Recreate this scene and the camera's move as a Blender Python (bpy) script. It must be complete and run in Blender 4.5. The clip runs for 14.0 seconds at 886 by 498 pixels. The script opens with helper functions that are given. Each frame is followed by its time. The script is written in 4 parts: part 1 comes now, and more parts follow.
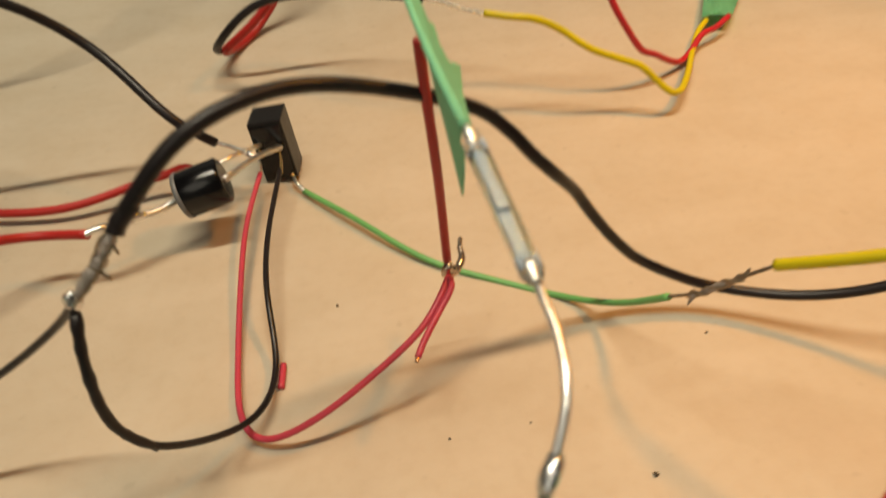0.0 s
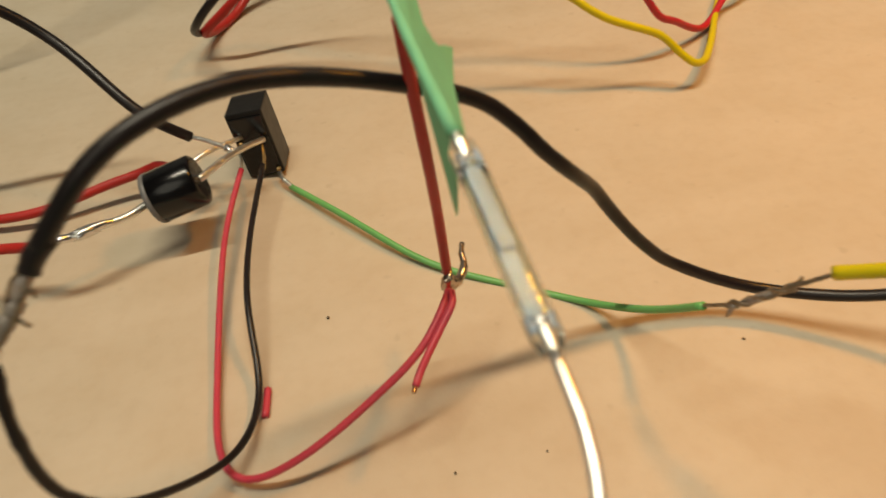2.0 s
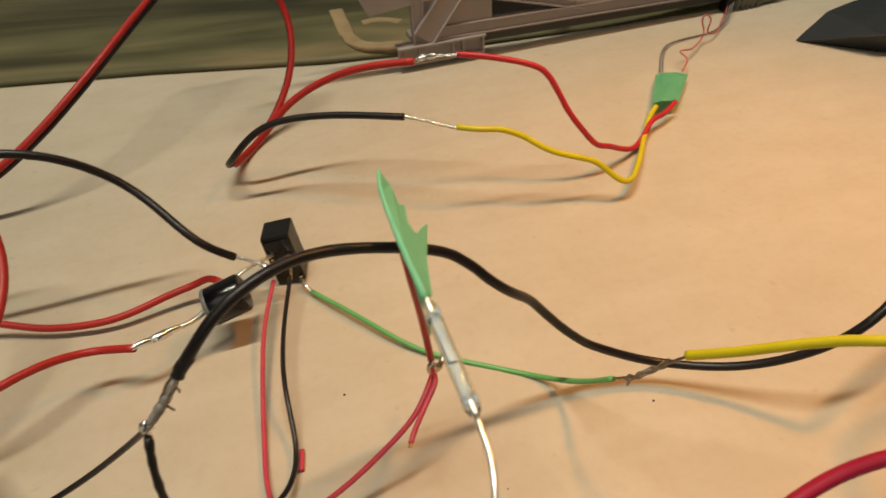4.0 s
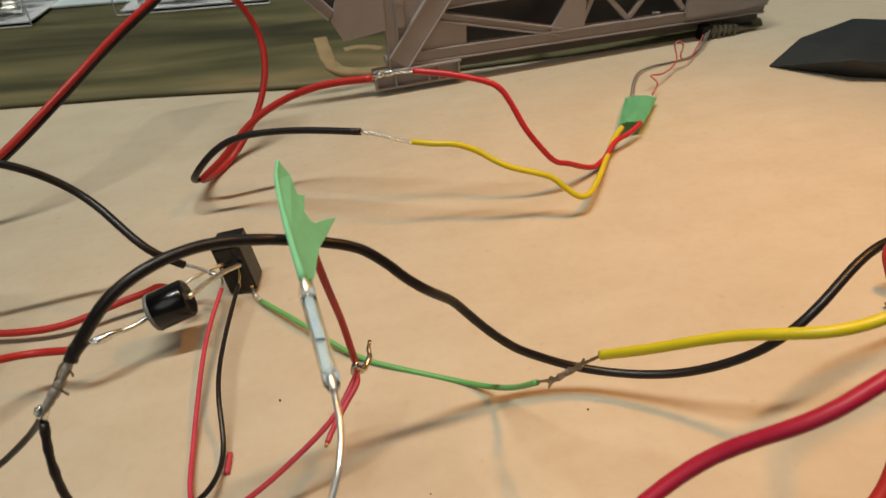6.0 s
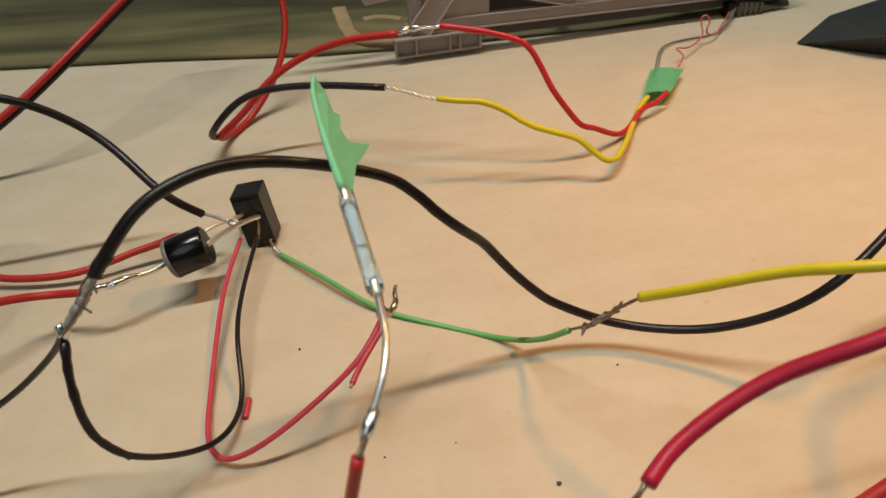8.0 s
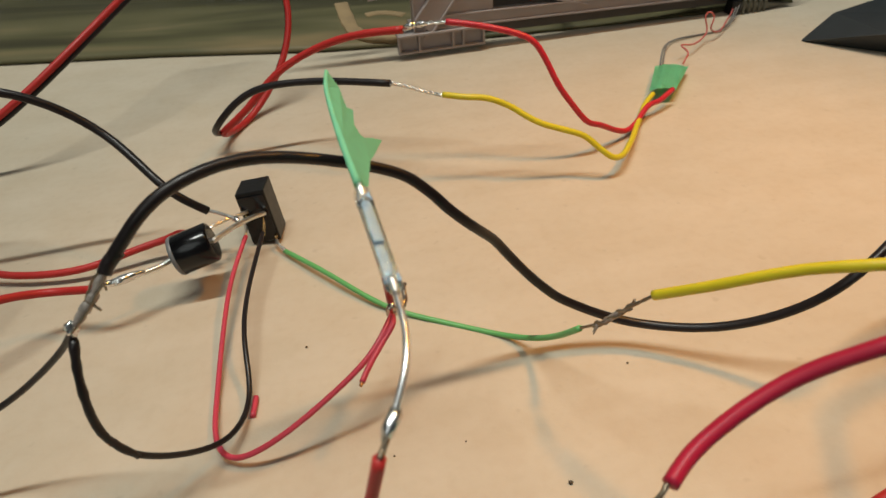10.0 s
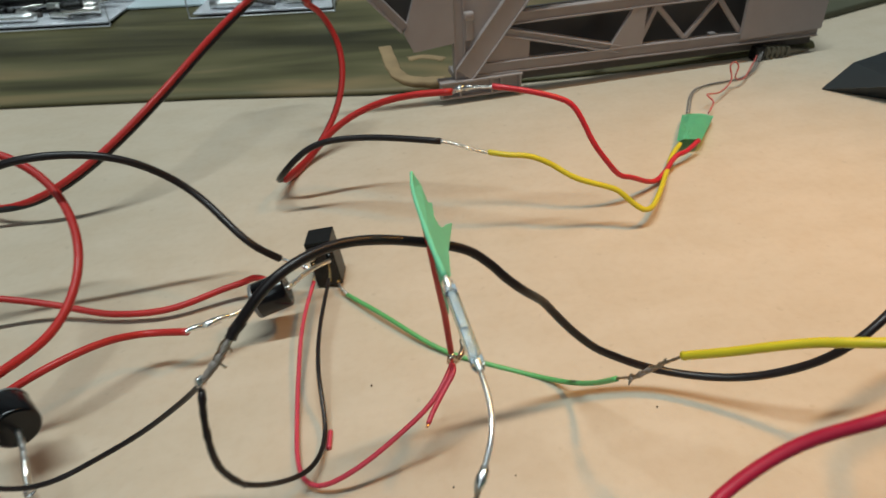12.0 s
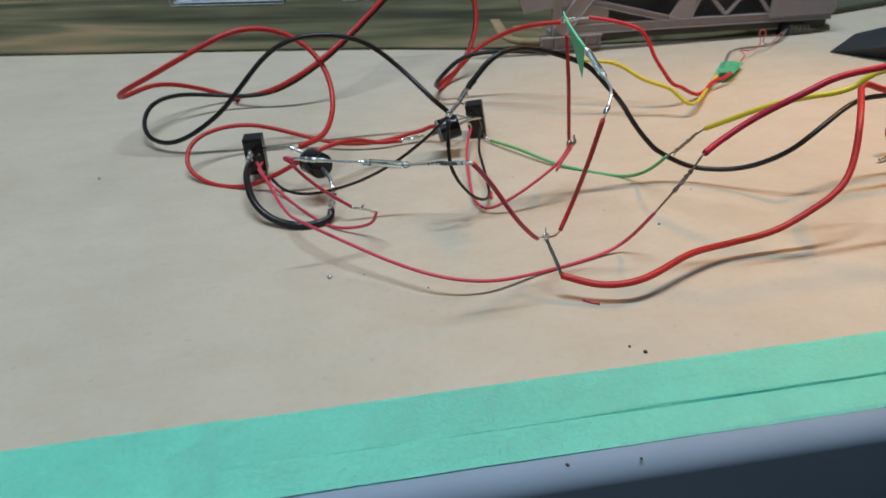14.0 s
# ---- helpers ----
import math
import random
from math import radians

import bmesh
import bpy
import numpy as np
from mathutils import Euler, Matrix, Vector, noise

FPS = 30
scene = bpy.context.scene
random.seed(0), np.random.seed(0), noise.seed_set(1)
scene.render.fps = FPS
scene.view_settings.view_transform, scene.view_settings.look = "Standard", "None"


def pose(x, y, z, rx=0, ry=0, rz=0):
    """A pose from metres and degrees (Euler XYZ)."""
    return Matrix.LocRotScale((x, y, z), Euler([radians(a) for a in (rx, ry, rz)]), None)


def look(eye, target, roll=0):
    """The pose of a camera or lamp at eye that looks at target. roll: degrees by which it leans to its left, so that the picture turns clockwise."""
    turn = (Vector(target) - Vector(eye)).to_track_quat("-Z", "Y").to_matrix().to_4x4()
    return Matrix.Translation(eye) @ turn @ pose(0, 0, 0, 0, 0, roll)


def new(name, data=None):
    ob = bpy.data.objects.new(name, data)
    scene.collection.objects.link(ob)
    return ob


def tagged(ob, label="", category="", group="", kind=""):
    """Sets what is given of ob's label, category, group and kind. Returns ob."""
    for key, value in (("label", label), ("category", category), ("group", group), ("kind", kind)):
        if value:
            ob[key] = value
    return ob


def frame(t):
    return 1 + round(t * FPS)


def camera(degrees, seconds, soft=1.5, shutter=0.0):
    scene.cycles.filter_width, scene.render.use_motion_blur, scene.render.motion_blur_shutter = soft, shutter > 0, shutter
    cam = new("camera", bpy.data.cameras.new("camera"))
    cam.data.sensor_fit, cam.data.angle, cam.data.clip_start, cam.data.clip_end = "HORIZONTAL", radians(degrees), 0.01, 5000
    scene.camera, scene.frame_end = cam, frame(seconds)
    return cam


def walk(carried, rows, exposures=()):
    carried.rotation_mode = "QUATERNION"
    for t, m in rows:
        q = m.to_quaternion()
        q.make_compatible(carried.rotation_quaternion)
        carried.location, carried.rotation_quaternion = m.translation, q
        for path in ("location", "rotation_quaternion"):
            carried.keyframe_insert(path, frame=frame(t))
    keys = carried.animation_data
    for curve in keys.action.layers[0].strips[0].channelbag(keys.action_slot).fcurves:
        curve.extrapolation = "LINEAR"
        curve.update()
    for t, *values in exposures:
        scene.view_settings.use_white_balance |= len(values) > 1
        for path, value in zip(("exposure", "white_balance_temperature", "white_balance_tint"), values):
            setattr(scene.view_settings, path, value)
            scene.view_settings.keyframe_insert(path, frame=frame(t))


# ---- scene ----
cam = camera(66.94, 14.0, soft=1.5, shutter=0.5)
cam.data.dof.use_dof, cam.data.dof.focus_distance, cam.data.dof.aperture_fstop = True, 0.14, 50
PATH = [
    (0, 0.01035, 0.02074, 0.08397, 47.445, 0.474, 7.342),
    (0.5, 0.00811, 0.03173, 0.07189, 44.464, 1.551, 7.484),
    (1, 0.00959, 0.03895, 0.07485, 45.086, 2.250, 7.507),
    (1.5, 0.00774, 0.03962, 0.07096, 44.941, 1.975, 6.906),
    (2, 0.01030, 0.03296, 0.07880, 45.144, 2.271, 6.906),
    (2.5, 0.01198, 0.01097, 0.09729, 47.360, 2.267, 6.652),
    (3, 0.01053, 0.00584, 0.10637, 49.507, 2.944, 6.542),
    (3.5, 0.01165, 0.00918, 0.10534, 50.166, 3.282, 6.088),
    (4, 0.01619, 0.01186, 0.10752, 50.606, 3.341, 5.386),
    (4.2, 0.01913, 0.01295, 0.10696, 50.963, 3.579, 5.036),
    (6.3, 0.03230, 0.00673, 0.09925, 54.036, 3.410, 7.500),
    (6.5, 0.02869, 0.00446, 0.09630, 53.875, 2.689, 7.804),
    (7, 0.02836, 0.00502, 0.09431, 53.680, 2.621, 7.989),
    (7.5, 0.02582, 0.00526, 0.09315, 53.758, 2.510, 7.947),
    (7.7, 0.02743, 0.00569, 0.09269, 53.766, 2.730, 7.943),
    (10, 0.02504, 0.00640, 0.09188, 53.514, 2.512, 7.793),
    (10.3, 0.02620, 0.00681, 0.09175, 53.727, 2.857, 7.913),
    (10.5, 0.02593, 0.00699, 0.09246, 53.594, 2.670, 7.789),
    (11, 0.02659, 0.00747, 0.09168, 53.672, 2.818, 7.827),
    (11.5, 0.02475, 0.00525, 0.09730, 53.044, 2.767, 8.047),
    (12, 0.02038, -0.00267, 0.11020, 54.302, 2.950, 9.632),
    (12.5, 0.02289, -0.03465, 0.11279, 54.200, 3.000, 10.719),
    (13, 0.02811, -0.08601, 0.12485, 55.213, 2.934, 14.444),
    (13.2, 0.03157, -0.09537, 0.12296, 56.315, 2.961, 14.904),
    (13.5, 0.02631, -0.10580, 0.11533, 57.228, 2.729, 14.872),
    (13.8, 0.01843, -0.11735, 0.11122, 57.247, 3.187, 14.827),
    (14, 0.01699, -0.12110, 0.10746, 57.854, 2.352, 14.608),
]
LIGHTING = [  # seconds, stops, kelvin, tint
    (0, -0.02, 8030, 10), (0.5, -0.08, 8030, 10), (1, -0.18, 8030, 9), (1.5, -0.16, 8030, 9), (2.5, -0.10, 7790, 7), (3, -0.08, 7690, 8), (4.2, -0.08, 7300, 8), (6.5, -0.06, 6670, 6), (7.5, -0.06, 6570, 6), (11, -0.05, 6090, 5),
    (12, -0.02, 5710, 1), (12.5, -0.02, 5590, 1), (13, 0.0, 5310, 1), (13.5, 0.0, 5110, 1), (14, 0.02, 5100, 4)]
walk(cam, [(row[0], pose(*row[1:])) for row in PATH], LIGHTING)

# exposure of the picture
scene.view_settings.exposure = 0.0

MM = 0.001


def V(x, y, z):
    return Vector((x * MM, y * MM, z * MM))


# ---- light ----
world = bpy.data.worlds.new("room_air")
world.use_nodes = True
world.node_tree.nodes["Background"].inputs[0].default_value = (0.75, 0.80, 0.86, 1)
world.node_tree.nodes["Background"].inputs[1].default_value = 0.05
scene.world = world


def area_lamp(name, eye, target, size, watts, colour):
    data = bpy.data.lights.new(name, "AREA")
    data.shape, data.size, data.energy, data.color = "DISK", size, watts, colour
    ob = new(name, data)
    ob.matrix_world = look(eye, target)
    return ob


def spot_lamp(name, eye, target, watts, colour, cone, radius):
    data = bpy.data.lights.new(name, "SPOT")
    data.energy, data.color, data.spot_size, data.spot_blend, data.shadow_soft_size = watts, colour, radians(cone), 1.0, radius
    ob = new(name, data)
    ob.matrix_world = look(eye, target)
    return ob


spot_lamp("desk_lamp", (0.172, 0.190, 0.318), (0.094, 0.128, 0), 3.0, (1.0, 0.40, 0.045), 64, 0.020)
data = bpy.data.lights.new("ceiling_tube", "AREA")
data.shape, data.size, data.size_y, data.energy, data.color = "RECTANGLE", 0.95, 0.05, 18.4, (0.98, 0.985, 0.905)
new("ceiling_tube", data).matrix_world = pose(-0.05, 0.07, 1.50, 0, 0, 23)
# unseen broad fill from the front, added to soften and lift the shade
area_lamp("room_fill", (-0.3, -1.3, 1.45), (-0.1, 0.1, 0), 1.4, 6.0, (0.95, 0.97, 0.93))


# ---- materials ----
def material(name, colour, rough=0.5, metal=0.0, mottle=0.12, scale=300.0, bump=0.0, bump_scale=900.0, spec=0.5, coat=0.0):
    m = bpy.data.materials.new(name)
    m.use_nodes = True
    nt = m.node_tree
    b = nt.nodes["Principled BSDF"]
    b.inputs["Metallic"].default_value = metal
    b.inputs["Specular IOR Level"].default_value = spec
    b.inputs["Coat Weight"].default_value = coat
    geo = nt.nodes.new("ShaderNodeTexCoord")
    n1 = nt.nodes.new("ShaderNodeTexNoise")
    n1.inputs["Scale"].default_value = scale
    n1.inputs["Detail"].default_value = 5
    nt.links.new(geo.outputs["Object"], n1.inputs["Vector"])
    n2 = nt.nodes.new("ShaderNodeTexNoise")
    n2.inputs["Scale"].default_value = scale * 0.12
    n2.inputs["Detail"].default_value = 3
    nt.links.new(geo.outputs["Object"], n2.inputs["Vector"])
    add = nt.nodes.new("ShaderNodeMath")
    add.operation = "ADD"
    nt.links.new(n1.outputs["Fac"], add.inputs[0])
    nt.links.new(n2.outputs["Fac"], add.inputs[1])
    ramp = nt.nodes.new("ShaderNodeValToRGB")
    lo = [c * (1 - mottle) for c in colour]
    hi = [min(1, c * (1 + mottle)) for c in colour]
    ramp.color_ramp.elements[0].position, ramp.color_ramp.elements[1].position = 0.3, 0.7
    ramp.color_ramp.elements[0].color, ramp.color_ramp.elements[1].color = (*lo, 1), (*hi, 1)
    half = nt.nodes.new("ShaderNodeMath")
    half.operation = "MULTIPLY"
    half.inputs[1].default_value = 0.5
    nt.links.new(add.outputs[0], half.inputs[0])
    nt.links.new(half.outputs[0], ramp.inputs["Fac"])
    nt.links.new(ramp.outputs["Color"], b.inputs["Base Color"])
    rr = nt.nodes.new("ShaderNodeMapRange")
    rr.inputs["To Min"].default_value, rr.inputs["To Max"].default_value = rough * 0.8, min(1, rough * 1.25)
    nt.links.new(n1.outputs["Fac"], rr.inputs["Value"])
    nt.links.new(rr.outputs["Result"], b.inputs["Roughness"])
    if bump:
        n3 = nt.nodes.new("ShaderNodeTexNoise")
        n3.inputs["Scale"].default_value = bump_scale
        n3.inputs["Detail"].default_value = 4
        nt.links.new(geo.outputs["Object"], n3.inputs["Vector"])
        bp = nt.nodes.new("ShaderNodeBump")
        bp.inputs["Strength"].default_value = bump
        bp.inputs["Distance"].default_value = 0.0003
        nt.links.new(n3.outputs["Fac"], bp.inputs["Height"])
        nt.links.new(bp.outputs["Normal"], b.inputs["Normal"])
    return m


def wood_material(name, dark, light, stretch, turn, rough=0.6, speck=True):
    """Pale board: long soft grain, broad stains and small dark specks."""
    m = bpy.data.materials.new(name)
    m.use_nodes = True
    nt = m.node_tree
    b = nt.nodes["Principled BSDF"]
    b.inputs["Roughness"].default_value = rough
    co = nt.nodes.new("ShaderNodeTexCoord")
    mp = nt.nodes.new("ShaderNodeMapping")
    mp.inputs["Rotation"].default_value = (0, 0, radians(-turn))
    nt.links.new(co.outputs["Object"], mp.inputs["Vector"])
    mp2 = nt.nodes.new("ShaderNodeMapping")
    mp2.inputs["Scale"].default_value = stretch
    nt.links.new(mp.outputs["Vector"], mp2.inputs["Vector"])
    grain = nt.nodes.new("ShaderNodeTexNoise")
    grain.inputs["Scale"].default_value = 1
    grain.inputs["Detail"].default_value = 6
    grain.inputs["Roughness"].default_value = 0.6
    nt.links.new(mp2.outputs["Vector"], grain.inputs["Vector"])
    stain = nt.nodes.new("ShaderNodeTexNoise")
    stain.inputs["Scale"].default_value = 14
    stain.inputs["Detail"].default_value = 4
    nt.links.new(co.outputs["Object"], stain.inputs["Vector"])
    mixf = nt.nodes.new("ShaderNodeMath")
    mixf.operation = "MULTIPLY_ADD"
    mixf.inputs[1].default_value = 0.5
    nt.links.new(grain.outputs["Fac"], mixf.inputs[0])
    h = nt.nodes.new("ShaderNodeMath")
    h.operation = "MULTIPLY"
    h.inputs[1].default_value = 0.5
    nt.links.new(stain.outputs["Fac"], h.inputs[0])
    nt.links.new(h.outputs[0], mixf.inputs[2])
    ramp = nt.nodes.new("ShaderNodeValToRGB")
    ramp.color_ramp.elements[0].position, ramp.color_ramp.elements[1].position = 0.36, 0.64
    ramp.color_ramp.elements[0].color, ramp.color_ramp.elements[1].color = (*dark, 1), (*light, 1)
    nt.links.new(mixf.outputs[0], ramp.inputs["Fac"])
    colour = ramp.outputs["Color"]
    if speck:
        for size, low, high, tint in ((85, 0.42, 0.66, (0.90, 0.83, 0.74)), (420, 0.45, 0.72, (0.86, 0.80, 0.74)), (30, 0.5, 0.7, (0.93, 0.95, 0.96))):
            blot = nt.nodes.new("ShaderNodeTexNoise")
            blot.inputs["Scale"].default_value = size
            blot.inputs["Detail"].default_value = 4
            nt.links.new(mp.outputs["Vector"], blot.inputs["Vector"])
            rng = nt.nodes.new("ShaderNodeMapRange")
            rng.inputs["From Min"].default_value, rng.inputs["From Max"].default_value = low, high
            rng.inputs["To Max"].default_value = 0.26
            nt.links.new(blot.outputs["Fac"], rng.inputs["Value"])
            mul = nt.nodes.new("ShaderNodeMix")
            mul.data_type, mul.blend_type = "RGBA", "MULTIPLY"
            nt.links.new(rng.outputs["Result"], mul.inputs["Factor"])
            nt.links.new(colour, mul.inputs["A"])
            mul.inputs["B"].default_value = (*tint, 1)
            colour = mul.outputs["Result"]
    fine = nt.nodes.new("ShaderNodeTexNoise")
    fine.inputs["Scale"].default_value = 1600
    fine.inputs["Detail"].default_value = 2
    nt.links.new(co.outputs["Object"], fine.inputs["Vector"])
    if speck:
        vor = nt.nodes.new("ShaderNodeTexNoise")
        vor.inputs["Scale"].default_value = 330
        vor.inputs["Detail"].default_value = 1
        nt.links.new(co.outputs["Object"], vor.inputs["Vector"])
        st = nt.nodes.new("ShaderNodeMapRange")
        st.inputs["From Min"].default_value, st.inputs["From Max"].default_value = 0.70, 0.80
        st.inputs["To Max"].default_value = 0.22
        nt.links.new(vor.outputs["Fac"], st.inputs["Value"])
        mix = nt.nodes.new("ShaderNodeMix")
        mix.data_type = "RGBA"
        nt.links.new(st.outputs["Result"], mix.inputs["Factor"])
        nt.links.new(colour, mix.inputs["A"])
        mix.inputs["B"].default_value = (dark[0] * 0.55, dark[1] * 0.5, dark[2] * 0.45, 1)
        colour = mix.outputs["Result"]
    nt.links.new(colour, b.inputs["Base Color"])
    bp = nt.nodes.new("ShaderNodeBump")
    bp.inputs["Strength"].default_value = 0.25
    bp.inputs["Distance"].default_value = 0.0001
    nt.links.new(fine.outputs["Fac"], bp.inputs["Height"])
    nt.links.new(bp.outputs["Normal"], b.inputs["Normal"])
    return m


def streak_material(name):
    """A streaked plank: long smeared bands of olive, brown, dark and tan."""
    m = bpy.data.materials.new(name)
    m.use_nodes = True
    nt = m.node_tree
    b = nt.nodes["Principled BSDF"]
    b.inputs["Roughness"].default_value = 0.5
    b.inputs["Specular IOR Level"].default_value = 0.25
    co = nt.nodes.new("ShaderNodeTexCoord")
    mp = nt.nodes.new("ShaderNodeMapping")
    mp.inputs["Rotation"].default_value = (0, 0, radians(-9))
    nt.links.new(co.outputs["Object"], mp.inputs["Vector"])
    flat = nt.nodes.new("ShaderNodeMapping")
    flat.inputs["Scale"].default_value = (6, 46, 46)
    nt.links.new(mp.outputs["Vector"], flat.inputs["Vector"])
    mp = flat
    n = nt.nodes.new("ShaderNodeTexNoise")
    n.inputs["Scale"].default_value = 1
    n.inputs["Detail"].default_value = 3
    n.inputs["Roughness"].default_value = 0.5
    n.inputs["Distortion"].default_value = 0.5
    nt.links.new(mp.outputs["Vector"], n.inputs["Vector"])
    ramp = nt.nodes.new("ShaderNodeValToRGB")
    el = ramp.color_ramp.elements
    el[0].position, el[0].color = 0.30, (0.030, 0.027, 0.012, 1)
    el[1].position, el[1].color = 0.74, (0.30, 0.20, 0.098, 1)
    for p, c in ((0.40, (0.060, 0.053, 0.024)), (0.48, (0.092, 0.083, 0.037)), (0.55, (0.120, 0.105, 0.051)), (0.61, (0.180, 0.138, 0.068))):
        e = el.new(p)
        e.color = (*c, 1)
    nt.links.new(n.outputs["Fac"], ramp.inputs["Fac"])
    nt.links.new(ramp.outputs["Color"], b.inputs["Base Color"])
    return m


def glass_material(name, colour, rough=0.02, ior=1.5):
    m = bpy.data.materials.new(name)
    m.use_nodes = True
    b = m.node_tree.nodes["Principled BSDF"]
    b.inputs["Base Color"].default_value = (*colour, 1)
    b.inputs["Transmission Weight"].default_value = 1
    b.inputs["Roughness"].default_value = rough
    b.inputs["IOR"].default_value = ior
    return m


TABLE = wood_material("pale_hardboard", (0.495, 0.414, 0.310), (0.558, 0.474, 0.368), (34, 90, 90), 20)
BLACK_PVC = material("black_pvc", (0.0115, 0.008, 0.0085), 0.36, spec=0.4, mottle=0.3, scale=500, bump=0.15, bump_scale=700)
FINE_PINK = material("pale_red_enamel", (0.50, 0.115, 0.10), 0.5, mottle=0.1, scale=400)
RED_PVC = material("red_pvc", (0.43, 0.022, 0.019), 0.42, spec=0.38, mottle=0.10, scale=400, bump=0.1)
PINK_PVC = material("pinkish_red_pvc", (0.52, 0.046, 0.080), 0.42, mottle=0.10, scale=400, bump=0.1)
DEEP_RED_PVC = material("deep_red_pvc", (0.46, 0.028, 0.026), 0.40, mottle=0.12, scale=400, bump=0.1)
CRIMSON_PVC = material("crimson_pvc", (0.40, 0.009, 0.038), 0.42, spec=0.38, mottle=0.10, scale=400, bump=0.1)
ROSE_PVC = material("rose_red_pvc", (0.50, 0.016, 0.030), 0.40, mottle=0.10, scale=400, bump=0.1)
YELLOW_PVC = material("yellow_pvc", (0.62, 0.505, 0.015), 0.40, mottle=0.08, scale=400, bump=0.1)
GREEN_PVC = material("green_pvc", (0.125, 0.39, 0.12), 0.40, mottle=0.10, scale=400, bump=0.1)
GREY_PVC = material("grey_enamel", (0.20, 0.19, 0.18), 0.45, mottle=0.10, scale=400)
TIN = material("tinned_metal", (0.86, 0.84, 0.80), 0.30, metal=1.0, mottle=0.18, scale=900, bump=0.5, bump_scale=1200)
SOLDER = material("solder_metal", (0.80, 0.80, 0.80), 0.22, metal=1.0, mottle=0.2, scale=700, bump=0.6, bump_scale=900)
DULL = material("dull_oxidised_wire", (0.29, 0.225, 0.16), 0.42, metal=0.85, mottle=0.35, scale=900, bump=0.7, bump_scale=1500)
BRIGHT = material("bright_tinned_lead", (0.90, 0.90, 0.90), 0.34, metal=1.0, mottle=0.06, scale=900, bump=0.2, bump_scale=1200)
BRONZE = material("rosin_stained_solder", (0.66, 0.54, 0.44), 0.24, metal=1.0, mottle=0.35, scale=700, bump=0.5, bump_scale=900)
PALE_TIN = material("pale_soldered_strands", (0.33, 0.285, 0.255), 0.5, metal=0.35, mottle=0.55, scale=900, bump=0.8, bump_scale=1100)
LEADEN = material("dark_grey_solder", (0.16, 0.165, 0.16), 0.35, metal=0.9, mottle=0.3, scale=900, bump=0.5, bump_scale=1200)
COPPER = material("bare_copper", (0.62, 0.33, 0.17), 0.32, metal=1.0, mottle=0.2, scale=900)
BRASS = material("gold_pin", (0.70, 0.52, 0.26), 0.24, metal=1.0, mottle=0.2, scale=900)
EPOXY = material("black_epoxy", (0.003, 0.003, 0.0038), 0.19, spec=0.45, mottle=0.3, scale=400, bump=0.08, bump_scale=500)
CASE = material("black_case_plastic", (0.0045, 0.004, 0.004), 0.36, spec=0.42, mottle=0.3, scale=600, bump=0.12, bump_scale=900)
BAND = material("silver_band_paint", (0.15, 0.155, 0.16), 0.35, mottle=0.2, scale=700)
TAPE = material("green_masking_tape", (0.20, 0.58, 0.33), 0.70, mottle=0.10, scale=500, bump=0.35, bump_scale=420)
TAPE_EDGE = material("mint_masking_tape", (0.40, 0.87, 0.70), 0.42, mottle=0.07, scale=700, bump=0.9, bump_scale=1100)
TOWER = material("grey_model_plastic", (0.305, 0.262, 0.252), 0.5, mottle=0.08, scale=160, bump=0.1)
# dark tone painted for shade inside the tower, also used on loose parts
SHADE_DARK = material("shade_dark_plastic", (0.055, 0.047, 0.044), 0.6, mottle=0.3, scale=60)
SMOKED = material("smoky_olive_plastic", (0.10, 0.088, 0.062), 0.35, mottle=0.25, scale=300)
ROOF = material("charcoal_plastic", (0.016, 0.020, 0.023), 0.50, mottle=0.2, scale=120, bump=0.1)
METAL_EDGE = material("pale_metal_edge", (0.255, 0.30, 0.375), 0.6, spec=0.2, mottle=0.06, scale=60)
CARPET = material("dark_floor", (0.05, 0.051, 0.054), 0.9, mottle=0.3, scale=40)
PAINT = material("grey_wall_paint", (0.30, 0.31, 0.32), 0.8, mottle=0.04, scale=8)
# blue in this tone stands in for cool light reflected by the blades
REED_METAL = material("reed_blade_metal", (0.17, 0.23, 0.31), 0.45, metal=0.35, spec=0.3, mottle=0.15, scale=900)
DEBRIS = material("dark_crumb", (0.07, 0.05, 0.03), 0.7, mottle=0.3, scale=900)
TAN = material("tan_strip_colour", (0.30, 0.205, 0.105), 0.8, mottle=0.25, scale=160, bump=0.4, bump_scale=500)
MAT = material("grey_green_mat", (0.075, 0.074, 0.044), 0.9, mottle=0.3, scale=60, bump=0.3, bump_scale=400)
MILKY = material("milky_clear_plastic", (0.46, 0.47, 0.50), 0.25, mottle=0.1, scale=200)
PLANK = streak_material("streaked_plank")
GLASS = glass_material("reed_glass", (0.84, 0.90, 0.87))
CLEAR = glass_material("clear_plastic", (0.97, 0.98, 0.99), 0.06, 1.02)
ICE = material("pale_blue_plastic", (0.50, 0.58, 0.62), 0.35, mottle=0.06, scale=60)


# ---- mesh helpers ----
def part(name, bm, mat, parent=None, label="", smooth=True):
    me = bpy.data.meshes.new(name)
    bm.normal_update()
    bm.to_mesh(me)
    bm.free()
    me.materials.append(mat)
    for p in me.polygons:
        p.use_smooth = smooth
    ob = new(name, me)
    if parent:
        ob.parent = parent
        ob.matrix_parent_inverse = parent.matrix_world.inverted()
    if label:
        ob["label"] = label
    return ob


def thing(name, place, label, category, group="", kind=""):
    e = new(name)
    e.empty_display_size = 0.004
    e.matrix_world = Matrix.Translation(place)
    return tagged(e, label, category, group, kind)


